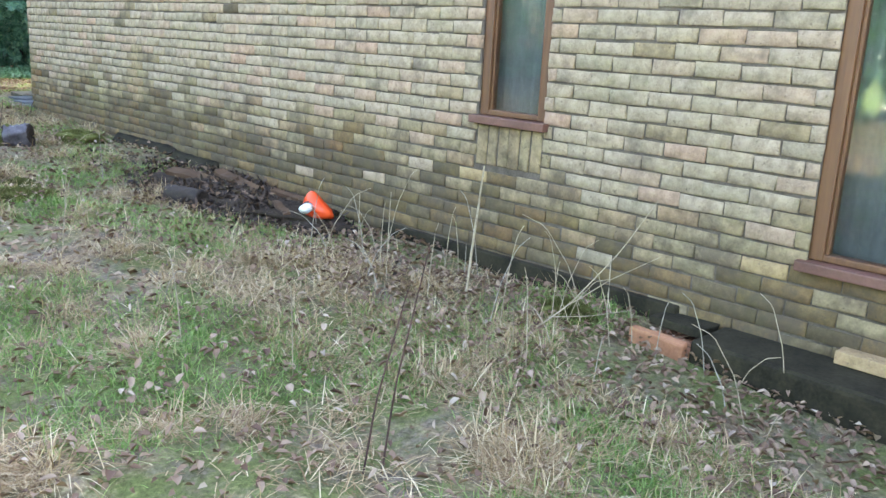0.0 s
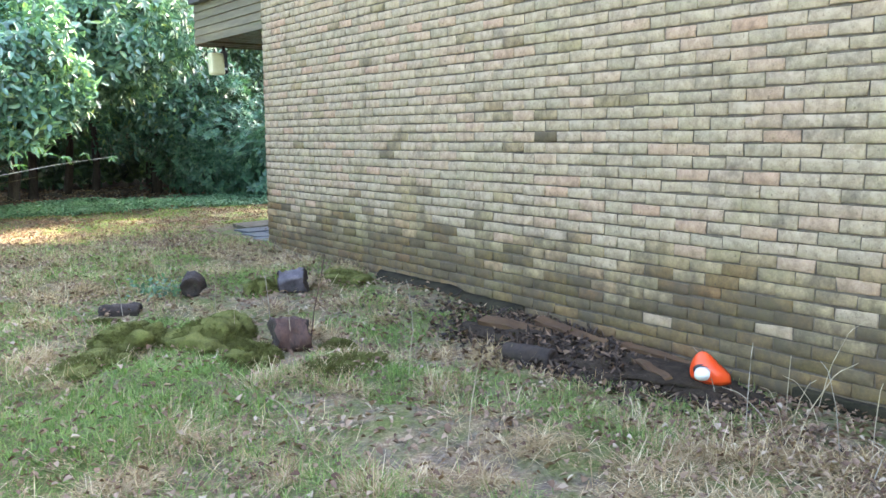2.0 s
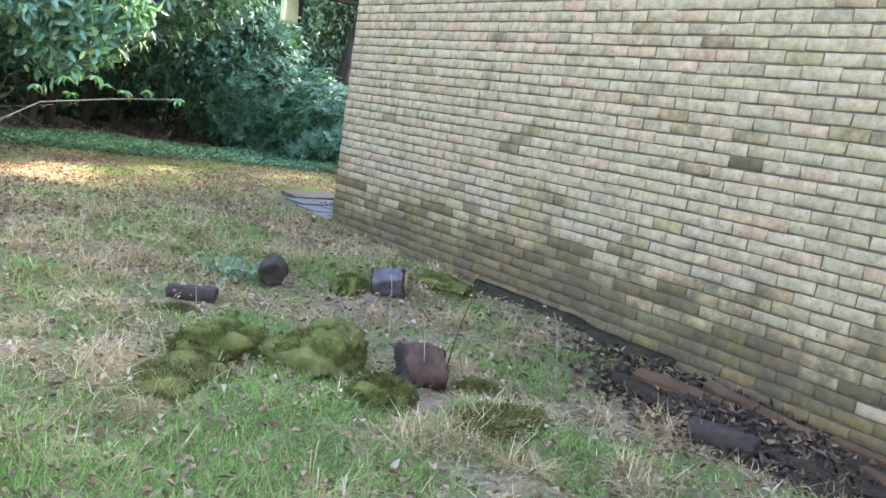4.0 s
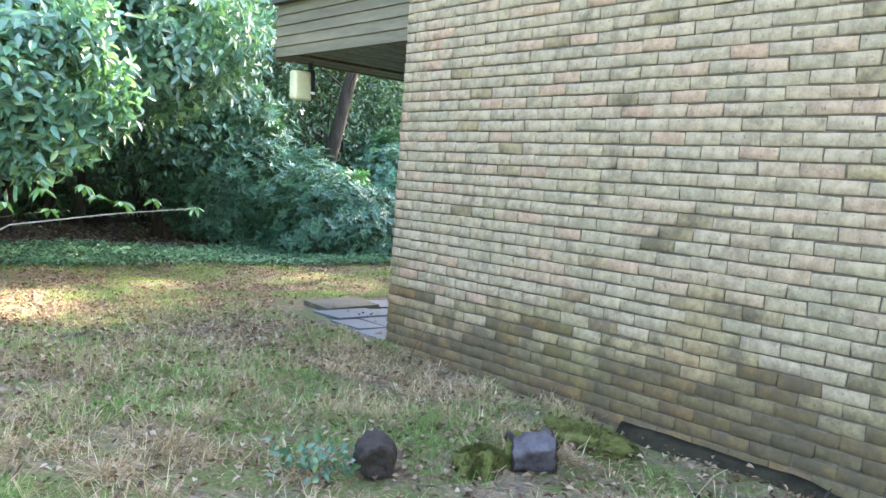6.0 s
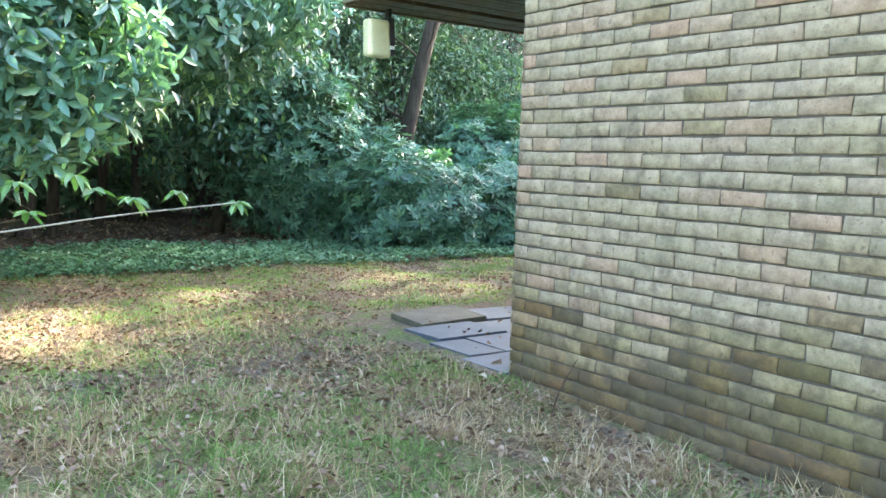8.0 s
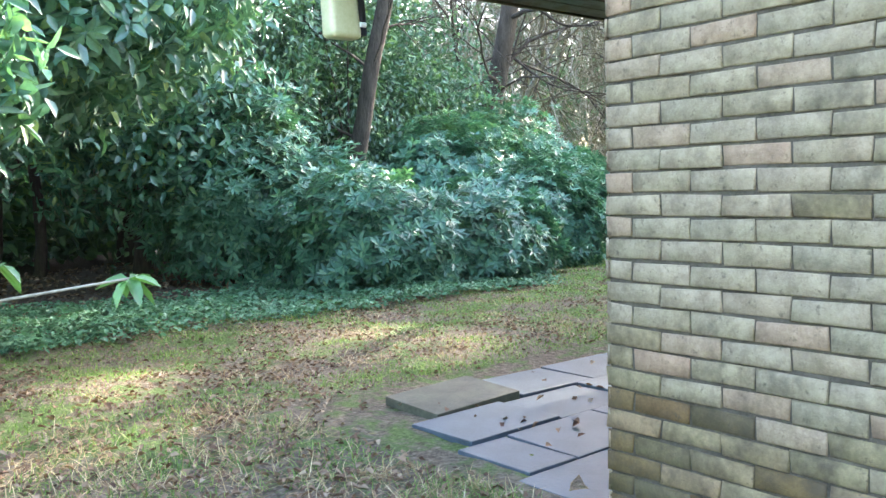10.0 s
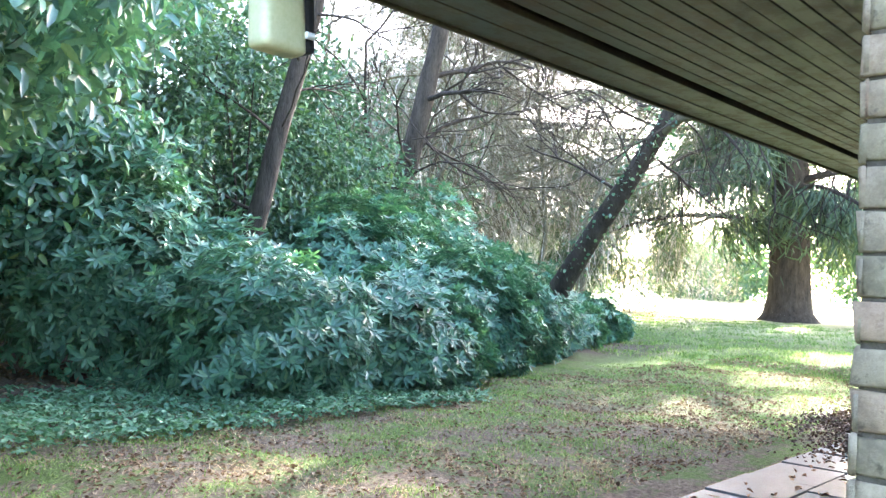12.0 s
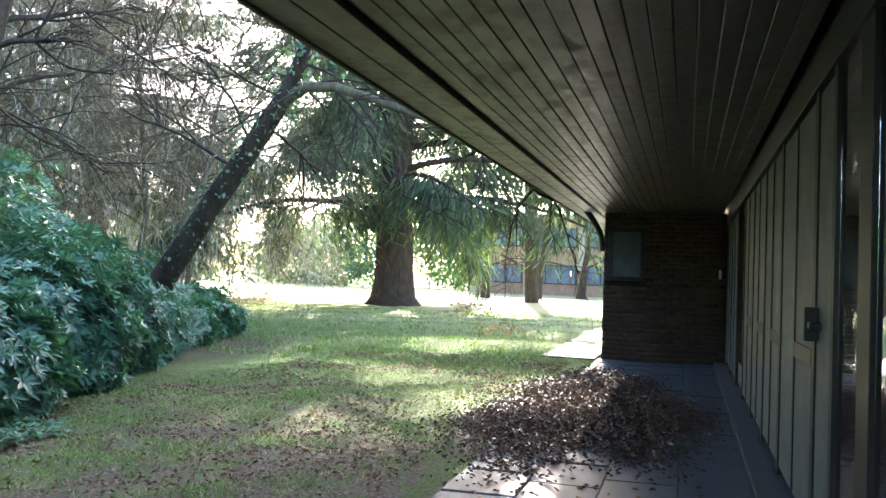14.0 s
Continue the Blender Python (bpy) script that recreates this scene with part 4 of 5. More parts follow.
# ---- paving ----
patio = tagged(new("pavement"), "uneven grey paving slabs of the terrace, wet and leaf-strewn", "paving", kind="structure")
slab_mesh = {}
for length in (0.59, 0.44, 0.29):
    bm = bm_box((-length / 2, -0.217, -0.05), (length / 2, 0.217, 0), 0.006, 2)
    me = bpy.data.meshes.new("slab")
    bm.to_mesh(me)
    bm.free()
    me.materials.append(M_SLAB)
    slab_mesh[length] = me
r2 = np.random.default_rng(8)
for row in range(4):
    x = (-0.02, 0.06, 0.15, 0.32)[row]
    y = 0.135 + 0.446 * row + 0.09
    first = True
    while x < (13.4 if row < 4 else 12.6):
        length = 0.59 if not (first and row == 1) else 0.29
        first = False
        lift = r2.normal(0, 0.004)
        tip = r2.normal(0, 0.5, 2)
        if row == 3 and x < 0.5:
            lift, tip = 0.03, (2.2, -2.0)
        if row < 4 or r2.random() < 0.7:
            body = slab_mesh[length].copy() if lift == 0.03 else slab_mesh[length]
            if lift == 0.03:
                body.materials[0] = M_SLAB_MOSSY
            put("slab", body, None, patio, at=pose(x + length / 2, y, lift, tip[0], tip[1], r2.normal(0, 0.4)))
        x += length + 0.012 + abs(r2.normal(0, 0.006))
for k in range(16):
    for row in range(2):
        put("slab", slab_mesh[0.59], None, patio, at=pose(13.95 + k * 0.605, 2.05 + row * 0.446, r2.normal(0, 0.003), rz=r2.normal(0, 0.4)))

# drift of dead leaves on the terrace
r2 = np.random.default_rng(31)
m = 46000
q = r2.normal(0, 0.56, (m, 2))
ang = np.arctan2(q[:, 1], q[:, 0])
q = q[np.hypot(q[:, 0], q[:, 1]) < 0.98 + 0.2 * np.sin(3 * ang + 1) + 0.12 * np.sin(7 * ang) + r2.normal(0, 0.22, m)]
m = len(q)
p = np.stack([8.3 + q[:, 0] * 3.0, 1.35 + q[:, 1] * 0.95 + 0.06 * q[:, 0], np.zeros(m)], -1)
p = p[(p[:, 1] > -0.1) & (p[:, 0] < 13.5) & (p[:, 1] < 2.9) & (p[:, 0] > 4.6)]
m = len(p)
heap = 0.045 * np.exp(-(((p[:, 0] - 8.3) / 2.6) ** 4) - ((p[:, 1] - 1.35) / 0.95) ** 4)
p[:, 2] = 0.008 + heap * r2.uniform(0.55, 1.05, m)
V, Q = leaves_np(p, unit(r2, m) * [1, 1, 0.22], unit(r2, m) * [0.4, 0.4, 0] + [0, 0, 1], r2.uniform(0.022, 0.052, m), r2.uniform(0.015, 0.034, m), 0.35, 0.3)
drift = put("leaf_drift", mesh_np("leaf_drift", V, Q), M_WETLEAF)
tagged(drift, "thick drift of brown dead leaves on the terrace", "dead leaves", kind="stuff")
tagged(lump("leaf_heap", "low heap of rotting brown leaves under the eaves", "leaf heap", (8.3, 1.35, 0.0), (2.2, 0.75, 0.032), M_WETLEAF, 0.2, 9.0), kind="stuff")


# ---- grass, leaf litter and ground cover ----
CLEAR = [(-1.80, -4.14, 0.26), (-2.0, -4.38, 0.16), (-1.04, -2.66, 0.26), (-1.2, -2.9, 0.16), (-1.70, -2.2, 0.2), (-1.8, -2.45, 0.16), (-2.42, -2.68, 0.2), (-2.16, -3.74, 0.26), (-1.92, -3.52, 0.2), (-2.58, -3.5, 0.22), (-2.12, -4.28, 0.19), (-0.36, -5.1, 0.44), (-0.42, -4.6, 0.36), (-0.4, -5.6, 0.32), (-0.36, -6.16, 0.24), (-0.5, -6.35, 0.15), (-0.2, -9.6, 0.3), (-0.25, -8.85, 0.35), (-0.58, -8.75, 0.32), (-0.58, -9.2, 0.32), (-0.6, -9.7, 0.36), (-0.42, -2.42, 0.3), (-0.2, -3.2, 0.34), (-0.2, -2.75, 0.3), (-0.2, -3.7, 0.34)]


def blades(name, label, category, xy, count, size, material, rng, lean=0.7, width=0.006, clump=0.06, zoff=0.0):
    base = xy[rng.integers(0, len(xy), count)] + rng.normal(0, clump, (count, 2))
    ok = ((base[:, 0] < -0.03) & (base[:, 1] < 0)) | (base[:, 1] > 2.1) | ((base[:, 1] >= 0) & (base[:, 0] < -0.15)) | (base[:, 0] > 24)
    for cx, cy, r in CLEAR:
        ok &= np.hypot(base[:, 0] - cx, base[:, 1] - cy) > r
    base = base[ok]
    n = len(base)
    p = np.stack([base[:, 0], base[:, 1], ground_z(base[:, 0], base[:, 1]) + zoff], -1)
    d = np.concatenate([rng.normal(0, lean, (n, 2)), np.ones((n, 1))], 1)
    p[:, 2] += 0.004
    V, Q = strips_np(p, d, rng.uniform(size[0], size[1], n), width, rng.uniform(0.05, 0.45, n))
    ob = put(name, mesh_np(name, V, Q), material)
    return tagged(ob, label, category, kind="stuff")


r2 = np.random.default_rng(3)


def spots(n, lo, hi):
    return np.stack([r2.uniform(lo[0], hi[0], n), r2.uniform(lo[1], hi[1], n)], -1)


def patchy(pts, scale, shift, keep_high=True):
    f = np.array([noise.noise(Vector((x * scale + shift, y * scale, 0))) for x, y in pts])
    return pts[f > 0.02] if keep_high else pts[f < 0.05]


rough = spots(3600, (-5.4, -10.6), (-0.05, 0.6))
blades("green_grass", "tufts of short green grass in the rough lawn", "grass", patchy(rough, 0.8, 3, False), 190000, (0.03, 0.10), M_GRASS, r2, 1.2, 0.0034, 0.09)
blades("green_grass", "vivid green grass patch in the rough lawn", "grass", spots(500, (-4.6, -7.4), (-2.3, -3.6)), 36000, (0.03, 0.10), M_GRASS, r2, 1.1, 0.0034, 0.1)
blades("dead_grass", "matted bleached dead grass lying flat", "dead grass", patchy(rough, 1.6, 11), 42000, (0.05, 0.18), M_STRAW, r2, 2.3, 0.0036, 0.06)
blades("dead_grass", "tangled bleached grass along the foot of the wall", "dead grass", spots(140, (-1.7, -10.2), (-0.5, -6.3)), 15000, (0.06, 0.19), M_STRAW, r2, 2.2, 0.0036, 0.07)
blades("dead_grass", "bleached grass tufts near the house corner", "dead grass", spots(70, (-3.0, -2.2), (-0.1, 0.4)), 10000, (0.06, 0.20), M_STRAW, r2, 1.5, 0.003, 0.07)
blades("dead_grass", "tussocks of bleached grass", "dead grass", spots(95, (-4.4, -10.0), (-0.5, -0.6)), 30000, (0.08, 0.21), M_STRAW, r2, 2.7, 0.0032, 0.05)
blades("lawn_grass", "thin mossy lawn grass", "grass", patchy(spots(5200, (-4, 0.2), (14, 6.2)), 1.1, 7, False), 120000, (0.02, 0.065), M_GRASS, r2, 1.1, 0.0045, 0.09)
blades("dead_grass", "wisps of bleached grass over the mossy lawn", "dead grass", patchy(spots(900, (-4, 0.3), (12, 5.2)), 0.9, 2), 14000, (0.03, 0.10), M_STRAW, r2, 2.0, 0.0035, 0.08)
blades("dead_grass", "flattened bleached grass before the terrace corner", "dead grass", spots(200, (-3.4, -0.4), (-0.2, 2.4)), 9000, (0.05, 0.16), M_STRAW, r2, 2.2, 0.0034, 0.07)
blades("meadow_grass", "longer sunlit grass of the open lawn", "grass", spots(3500, (11, 2.6), (30, 16)), 42000, (0.04, 0.12), M_GRASS, r2, 0.7, 0.012, 0.12)


def litter(name, label, xy, size, rng, lift=0.012):
    n = len(xy)
    p = np.stack([xy[:, 0], xy[:, 1], ground_z(xy[:, 0], xy[:, 1]) + rng.uniform(0.002, lift, n)], -1)
    V, Q = leaves_np(p, unit(rng, n) * [1, 1, 0.3], unit(rng, n) * [0.5, 0.5, 0] + [0, 0, 1], rng.uniform(size[0], size[1], n), rng.uniform(size[0] * 0.5, size[1] * 0.6, n), 0.35, 0.3)
    return tagged(put(name, mesh_np(name, V, Q), M_DRYLEAF), label, "dead leaves", kind="stuff")


lawn_pts = np.concatenate([spots(14000, (-3.5, 0.4), (13, 5.8)), patchy(spots(30000, (-3.5, 0.4), (13, 5.8)), 1.1, 7)])
lawn_pts = lawn_pts[(lawn_pts[:, 1] > 2.1) | (lawn_pts[:, 0] < -0.3)]
litter("fallen_leaves", "brown leaves scattered over the mossy lawn", lawn_pts, (0.018, 0.045), r2, 0.02)
litter("fallen_leaves", "brown leaves caught in the rough grass", spots(15000, (-5.0, -10.4), (-0.1, 0.4)), (0.02, 0.055), r2, 0.05)
litter("fallen_leaves", "brown leaves blown along the foot of the wall", spots(2300, (-1.1, -10.2), (-0.04, -6.2)), (0.02, 0.05), r2, 0.06)
litter("fallen_leaves", "dark leaf litter on the floor of the wood", spots(7000, (-8, 5.5), (6, 12)), (0.04, 0.09), r2, 0.03)
edge_pts = spots(9000, (-3.6, -0.6), (0.25, 3.4))
edge_pts = edge_pts[r2.random(len(edge_pts)) > 0.35 + np.abs(edge_pts[:, 1] - 0.9) / 3.6]
litter("fallen_leaves", "dead leaves gathered round the corner of the terrace", edge_pts[(edge_pts[:, 0] < -0.1) | (edge_pts[:, 1] > 1.75)], (0.02, 0.055), r2, 0.04)
litter("fallen_leaves", "brown leaf litter under the low laurels", spots(6000, (-6.5, 1.0), (-2.7, 5.2)), (0.03, 0.07), r2, 0.03)
litter("fallen_leaves", "single leaves lying on the paving", spots(230, (0.3, 0.1), (5, 1.7)) , (0.03, 0.06), r2, 0.004).location.z = 0.033

m = 17000
xy = np.stack([r2.uniform(-4.6, 5.2, m), r2.uniform(4.75, 7.3, m)], -1)
edge = 4.8 + 0.16 * np.sin(1.3 * xy[:, 0]) + r2.normal(0, 0.16, m) + 0.35 * np.clip(-xy[:, 0] - 1.5, 0, 9) * 0.5
xy = xy[(xy[:, 1] > edge) & (xy[:, 1] < 6.9 + r2.normal(0, 0.25, m))]
m = len(xy)
p = np.stack([xy[:, 0], xy[:, 1], ground_z(xy[:, 0], xy[:, 1]) + r2.uniform(0.03, 0.11, m)], -1)
V, Q = leaves_np(p.repeat(3, 0), unit(r2, 3 * m) * [1, 1, 0.25], np.tile([0, 0, 1.0], (3 * m, 1)) + r2.normal(0, 0.3, (3 * m, 3)), r2.uniform(0.03, 0.06, 3 * m), r2.uniform(0.02, 0.04, 3 * m), 0.15)
tagged(put("ground_cover", mesh_np("ground_cover", V, Q), M_CLOVER), "dense low band of blue-green ground cover at the wood's edge", "ground cover", kind="stuff")


# ---- shrubs and trees ----
def blob_points(rng, n, centre, radii, inner=0.55, seed=0.0):
    """Points through the outer part of a lumpy ellipsoid, and the way out at each."""
    d = unit(rng, n)
    lump_ = 1 + 0.20 * np.sin(3.1 * d[:, 0] + 2.3 * d[:, 1] + seed) + 0.14 * np.sin(5.3 * d[:, 2] - 4.1 * d[:, 0] + 2 * seed) + 0.10 * np.sin(9.1 * d[:, 1] + 7.7 * d[:, 2] + seed)
    r = lump_ * (inner + (1.03 - inner) * rng.random(n) ** 0.45)
    return np.asarray(centre) + d * np.asarray(radii) * r[:, None], d


def whorls(rng, p, out, per, length, width, up=0.5, droop=0.15):
    """Rosettes of leaves round each shoot tip."""
    n = len(p)
    axis = out + np.array([0, 0, up]) + rng.normal(0, 0.35, (n, 3))
    axis /= np.linalg.norm(axis, axis=1)[:, None]
    u = np.cross(axis, unit(rng, n))
    u /= np.linalg.norm(u, axis=1)[:, None]
    v = np.cross(axis, u)
    a = (np.arange(per) / per * 2 * np.pi)[None, :, None] + rng.random((n, 1, 1)) * 6.3 + rng.normal(0, 0.2, (n, per, 1))
    ring = np.cos(a) * u[:, None] + np.sin(a) * v[:, None]
    d = ring + axis[:, None] * rng.uniform(0.05, 0.65, (n, per, 1))
    c = np.repeat(p[:, None], per, 1) + d * 0.01
    m = n * per
    return leaves_np(c.reshape(-1, 3), d.reshape(-1, 3), np.repeat(axis[:, None], per, 1).reshape(-1, 3), rng.uniform(length * 0.7, length * 1.2, m), rng.uniform(width * 0.8, width * 1.2, m), 0.18, droop)


def branch_np(rng, start, way, length, radius, depth, out, curve=0.25, droop=0.0, kids=3, sides=6):
    n = 6
    p, d = [np.array(start, float)], np.array(way, float)
    d /= np.linalg.norm(d)
    for k in range(n):
        d = d + rng.normal(0, curve / 2, 3) * 0.6 + np.array([0, 0, -droop / n])
        d /= np.linalg.norm(d)
        p.append(p[-1] + d * length / n)
    p = np.array(p)
    out.append(tube_np(p, np.linspace(radius, radius * 0.45, n + 1), sides))
    tips = [p[-1]]
    if depth > 0:
        for k in range(kids):
            at = int(rng.integers(2, n + 1))
            side = d + unit(rng, 1)[0] * 0.9
            tips += branch_np(rng, p[at], side, length * rng.uniform(0.45, 0.75), radius * 0.5, depth - 1, out, curve, droop, kids, max(4, sides - 1))
    return tips


def shrub(name, label, category, at, blobs, per_blob, material, rng, kind="whorl", size=(0.12, 0.036), group="", stems=5):
    t = thing(name, label, category, (at[0], at[1], gz(at[0], at[1]) - 0.03), group)
    o = np.array([at[0], at[1], gz(at[0], at[1]) - 0.03])
    pieces = []
    for k, (c, r) in enumerate(blobs):
        p, d = blob_points(rng, per_blob, c, r, 0.55, at[0] + k)
        keep = p[:, 2] > ground_z(p[:, 0], p[:, 1]) + 0.04
        p, d = p[keep], d[keep]
        if kind == "whorl":
            pieces.append(whorls(rng, p, d, 9, size[0], size[1], 0.7, 0.08))
        else:
            n = len(p)
            way = d * 0.5 + rng.normal(0, 0.6, (n, 3)) + [0, 0, -0.35]
            pieces.append(leaves_np(p, way, unit(rng, n) * 0.8 + [0, 0, 0.9], rng.uniform(size[0] * 0.7, size[0] * 1.2, n), rng.uniform(size[1] * 0.8, size[1] * 1.2, n), 0.15, 0.3))
    V, Q = join_np(pieces)
    tagged(put("crown", mesh_np("crown", V - o, Q), material, t), kind="stuff")
    twigs = []
    for c, r in blobs:
        for k in range(stems):
            tip = np.array(c) + unit(rng, 1)[0] * np.array(r) * 0.75
            base = o + [rng.normal(0, 0.12), rng.normal(0, 0.12), 0]
            mid = (base + tip) / 2 + rng.normal(0, 0.12, 3)
            twigs.append(tube_np(np.array([base, mid, tip]) - o, [0.03, 0.018, 0.006], 5))
    V, Q = join_np(twigs)
    tagged(put("stems", mesh_np("stems", V, Q, True), M_BARK, t), kind="stuff")
    return t


rv = np.random.default_rng(101)
FRONT = [(3.5, 6.25, 1.05, 0.85, 1.15), (4.9, 6.15, 1.0, 0.85, 1.1), (6.4, 6.65, 1.05, 0.9, 1.35), (8.0, 7.35, 1.05, 0.9, 1.25), (9.5, 7.9, 1.0, 0.9, 1.0), (11.2, 8.5, 1.0, 0.8, 0.95), (12.8, 9.0, 1.0, 0.75, 0.8), (14.0, 9.3, 0.7, 0.6, 0.6)]
for x, y, a, b, h in FRONT:
    blobs = [((x, y, h * 0.48), (a, b, h * 0.62)), ((x + 0.35 * a, y - 0.3, h * 0.32), (a * 0.6, b * 0.6, h * 0.45))]
    shrub("rhododendron", "dense rhododendron with rosettes of long blue-green leaves", "shrub", (x, y), blobs, 1200, M_RHODO, rv, "whorl", (0.122, 0.036), "rhododendrons at the wood's edge")
BACK = [(2.6, 8.0, 1.1, 1.0, 2.0), (4.0, 7.6, 1.0, 0.8, 1.35), (6.6, 8.7, 1.2, 1.0, 1.9), (8.6, 9.6, 1.4, 1.1, 2.2), (10.8, 10.6, 1.5, 1.1, 1.9), (13.2, 11.2, 1.5, 1.1, 1.4)]
for x, y, a, b, h in BACK:
    shrub("rhododendron", "tall rhododendron rising behind the front row", "shrub", (x, y), [((x, y, h * 0.55), (a, b, h * 0.6))], 1600, M_RHODO, rv, "whorl", (0.128, 0.038), "rhododendrons at the wood's edge")


for x, y, a, h in ((3.6, 9.9, 1.5, 5.6), (5.6, 10.0, 1.4, 5.2), (7.2, 10.6, 1.4, 4.6), (9.2, 11.8, 1.4, 3.6), (11.6, 13.2, 1.5, 2.5), (13.4, 13.2, 1.5, 1.9)):
    shrub("holly_bush", "upright dark evergreen bush behind the rhododendrons", "shrub", (x, y), [((x, y, h * 0.45), (a, a * 0.8, h * 0.56))], 9000, M_HOLLY, rv, "loose", (0.11, 0.052), "evergreen bushes")


def leafy_tree(name, label, at, height, radius, blobs, per_blob, material, rng, size, bark=M_BARK, top=None):
    z0 = gz(at[0], at[1]) - 0.05
    o = np.array([at[0], at[1], z0])
    t = thing(name, label, "tree", tuple(o))
    top = np.array(top if top is not None else (at[0] + 0.2, at[1], height))
    s = np.linspace(0, 1, 9)[:, None]
    line = o + (top - o) * s + np.sin(s * 5) * [[0.08, 0.06, 0]]
    V, Q = tube_np(line - o, np.linspace(radius * 1.25, radius * 0.5, 9), 12)
    put("trunk", mesh_np("trunk", V, Q, True), bark, t)
    limbs, leaves = [], []
    for k, (c, r) in enumerate(blobs):
        start = line[int(rng.integers(3, 8))]
        for q in range(4):
            tip = np.array(c) + unit(rng, 1)[0] * np.array(r) * 0.7
            limbs.append(tube_np(np.array([start, (start + tip) / 2 + [0, 0, 0.15], tip]) - o, [radius * 0.35, radius * 0.2, 0.012], 6))
        p, d = blob_points(rng, per_blob, c, r, 0.35, k * 1.7 + at[0])
        keep = p[:, 2] > 0.25
        p, d = p[keep], d[keep]
        n = len(p)
        if name == "laurel_tree":
            few = rng.random(n) < 0.26
            leaves.append(whorls(rng, p[few], d[few], 4, size[0], size[1], -0.25, 0.3))
            way = d * 0.7 + rng.normal(0, 0.6, (n, 3)) + [0, 0, -0.25]
            leaves.append(leaves_np(p, way, d * 0.6 + unit(rng, n) * 0.6 + [0, 0, 0.7], rng.uniform(size[0] * 0.65, size[0] * 1.1, n), rng.uniform(size[1] * 0.9, size[1] * 1.2, n), 0.15, 0.3))
        else:
            way = d * 0.6 + rng.normal(0, 0.6, (n, 3)) + [0, 0, -0.45]
            leaves.append(leaves_np(p, way, unit(rng, n) * 0.8 + [0, 0, 0.9], rng.uniform(size[0] * 0.65, size[0] * 1.2, n), rng.uniform(size[1] * 0.8, size[1] * 1.2, n), 0.15, 0.3))
    V, Q = join_np(limbs)
    tagged(put("limb_tangle", mesh_np("limb_tangle", V, Q, True), bark, t), kind="stuff")
    V, Q = join_np(leaves)
    tagged(put("crown", mesh_np("crown", V - o, Q), material, t), kind="stuff")
    return t


LAUREL = "evergreen laurel with glossy drooping leaves down to head height"
leafy_tree("laurel_tree", LAUREL, (-1.1, 8.6), 4.5, 0.09, [((-1.0, 7.4, 2.5), (1.7, 1.3, 1.5)), ((-0.6, 7.9, 4.6), (2.0, 1.7, 1.6)), ((0.4, 5.6, 3.0), (1.25, 1.25, 1.15)), ((-1.6, 6.3, 3.6), (1.3, 1.2, 1.1)), ((-0.5, 4.3, 2.75), (1.05, 0.95, 0.95)), ((-2.0, 5.0, 2.35), (1.15, 1.0, 1.05))], 2900, M_LAUREL, rv, (0.150, 0.056))
leafy_tree("laurel_tree", LAUREL, (-4.0, 8.9), 4.5, 0.10, [((-4.0, 7.9, 2.4), (1.9, 1.3, 1.5)), ((-3.6, 8.4, 4.8), (2.2, 1.8, 1.8)), ((-2.8, 6.9, 3.4), (1.3, 1.2, 1.3))], 3300, M_LAUREL, rv, (0.150, 0.056))
leafy_tree("laurel_tree", LAUREL, (1.7, 9.0), 4.8, 0.09, [((1.5, 8.2, 2.2), (1.4, 1.1, 1.3)), ((1.8, 8.8, 4.4), (1.8, 1.5, 1.7))], 3400, M_LAUREL, rv, (0.150, 0.056))
leafy_tree("laurel_tree", LAUREL, (-7.6, 8.0), 4.6, 0.10, [((-7.4, 7.4, 2.6), (2.2, 1.6, 1.9)), ((-7.2, 8.0, 5.0), (2.2, 1.8, 1.8))], 4200, M_LAUREL, rv, (0.15, 0.06))
leafy_tree("laurel_tree", "low spreading laurel with branches sweeping down to the leaf litter", (-5.0, 5.2), 3.2, 0.08, [((-4.3, 4.7, 2.3), (1.4, 1.3, 1.45)), ((-5.9, 4.2, 2.2), (1.4, 1.4, 1.5)), ((-5.2, 5.6, 3.8), (1.8, 1.5, 1.3)), ((-2.05, 2.9, 2.0), (0.75, 0.8, 0.85)), ((-3.1, 3.7, 2.3), (0.9, 0.9, 0.9))], 2900, M_LAUREL, rv, (0.150, 0.056))
shrub("laurel_bush", "low dark laurel bush at the edge of the rough grass", "shrub", (-4.7, -0.2), [((-4.5, -0.55, 0.05), (0.45, 0.7, 0.30)), ((-4.8, 0.7, 0.15), (0.8, 0.9, 0.45)), ((-5.6, -0.5, 0.15), (0.7, 0.8, 0.42))], 1700, M_HOLLY, rv, "loose", (0.10, 0.042))
HOLLY = "tall dark evergreen tree closing the wood's edge"
leafy_tree("holly_tree", HOLLY, (-2.5, 12.2), 8.0, 0.14, [((-2.5, 11.6, 6.4), (2.8, 2.0, 2.6)), ((-2.2, 12.0, 3.2), (2.4, 1.6, 2.0))], 5200, M_HOLLY, rv, (0.20, 0.085))
leafy_tree("holly_tree", HOLLY, (2.6, 12.0), 8.0, 0.14, [((2.4, 11.6, 5.8), (2.4, 1.9, 2.4)), ((3.4, 11.6, 3.0), (2.2, 1.5, 1.8))], 5200, M_HOLLY, rv, (0.18, 0.075))
leafy_tree("holly_tree", HOLLY, (6.2, 12.6), 6.5, 0.13, [((6.0, 12.2, 4.3), (1.9, 1.6, 1.9)), ((7.2, 12.6, 2.6), (1.9, 1.5, 1.5))], 4800, M_HOLLY, rv, (0.17, 0.07))
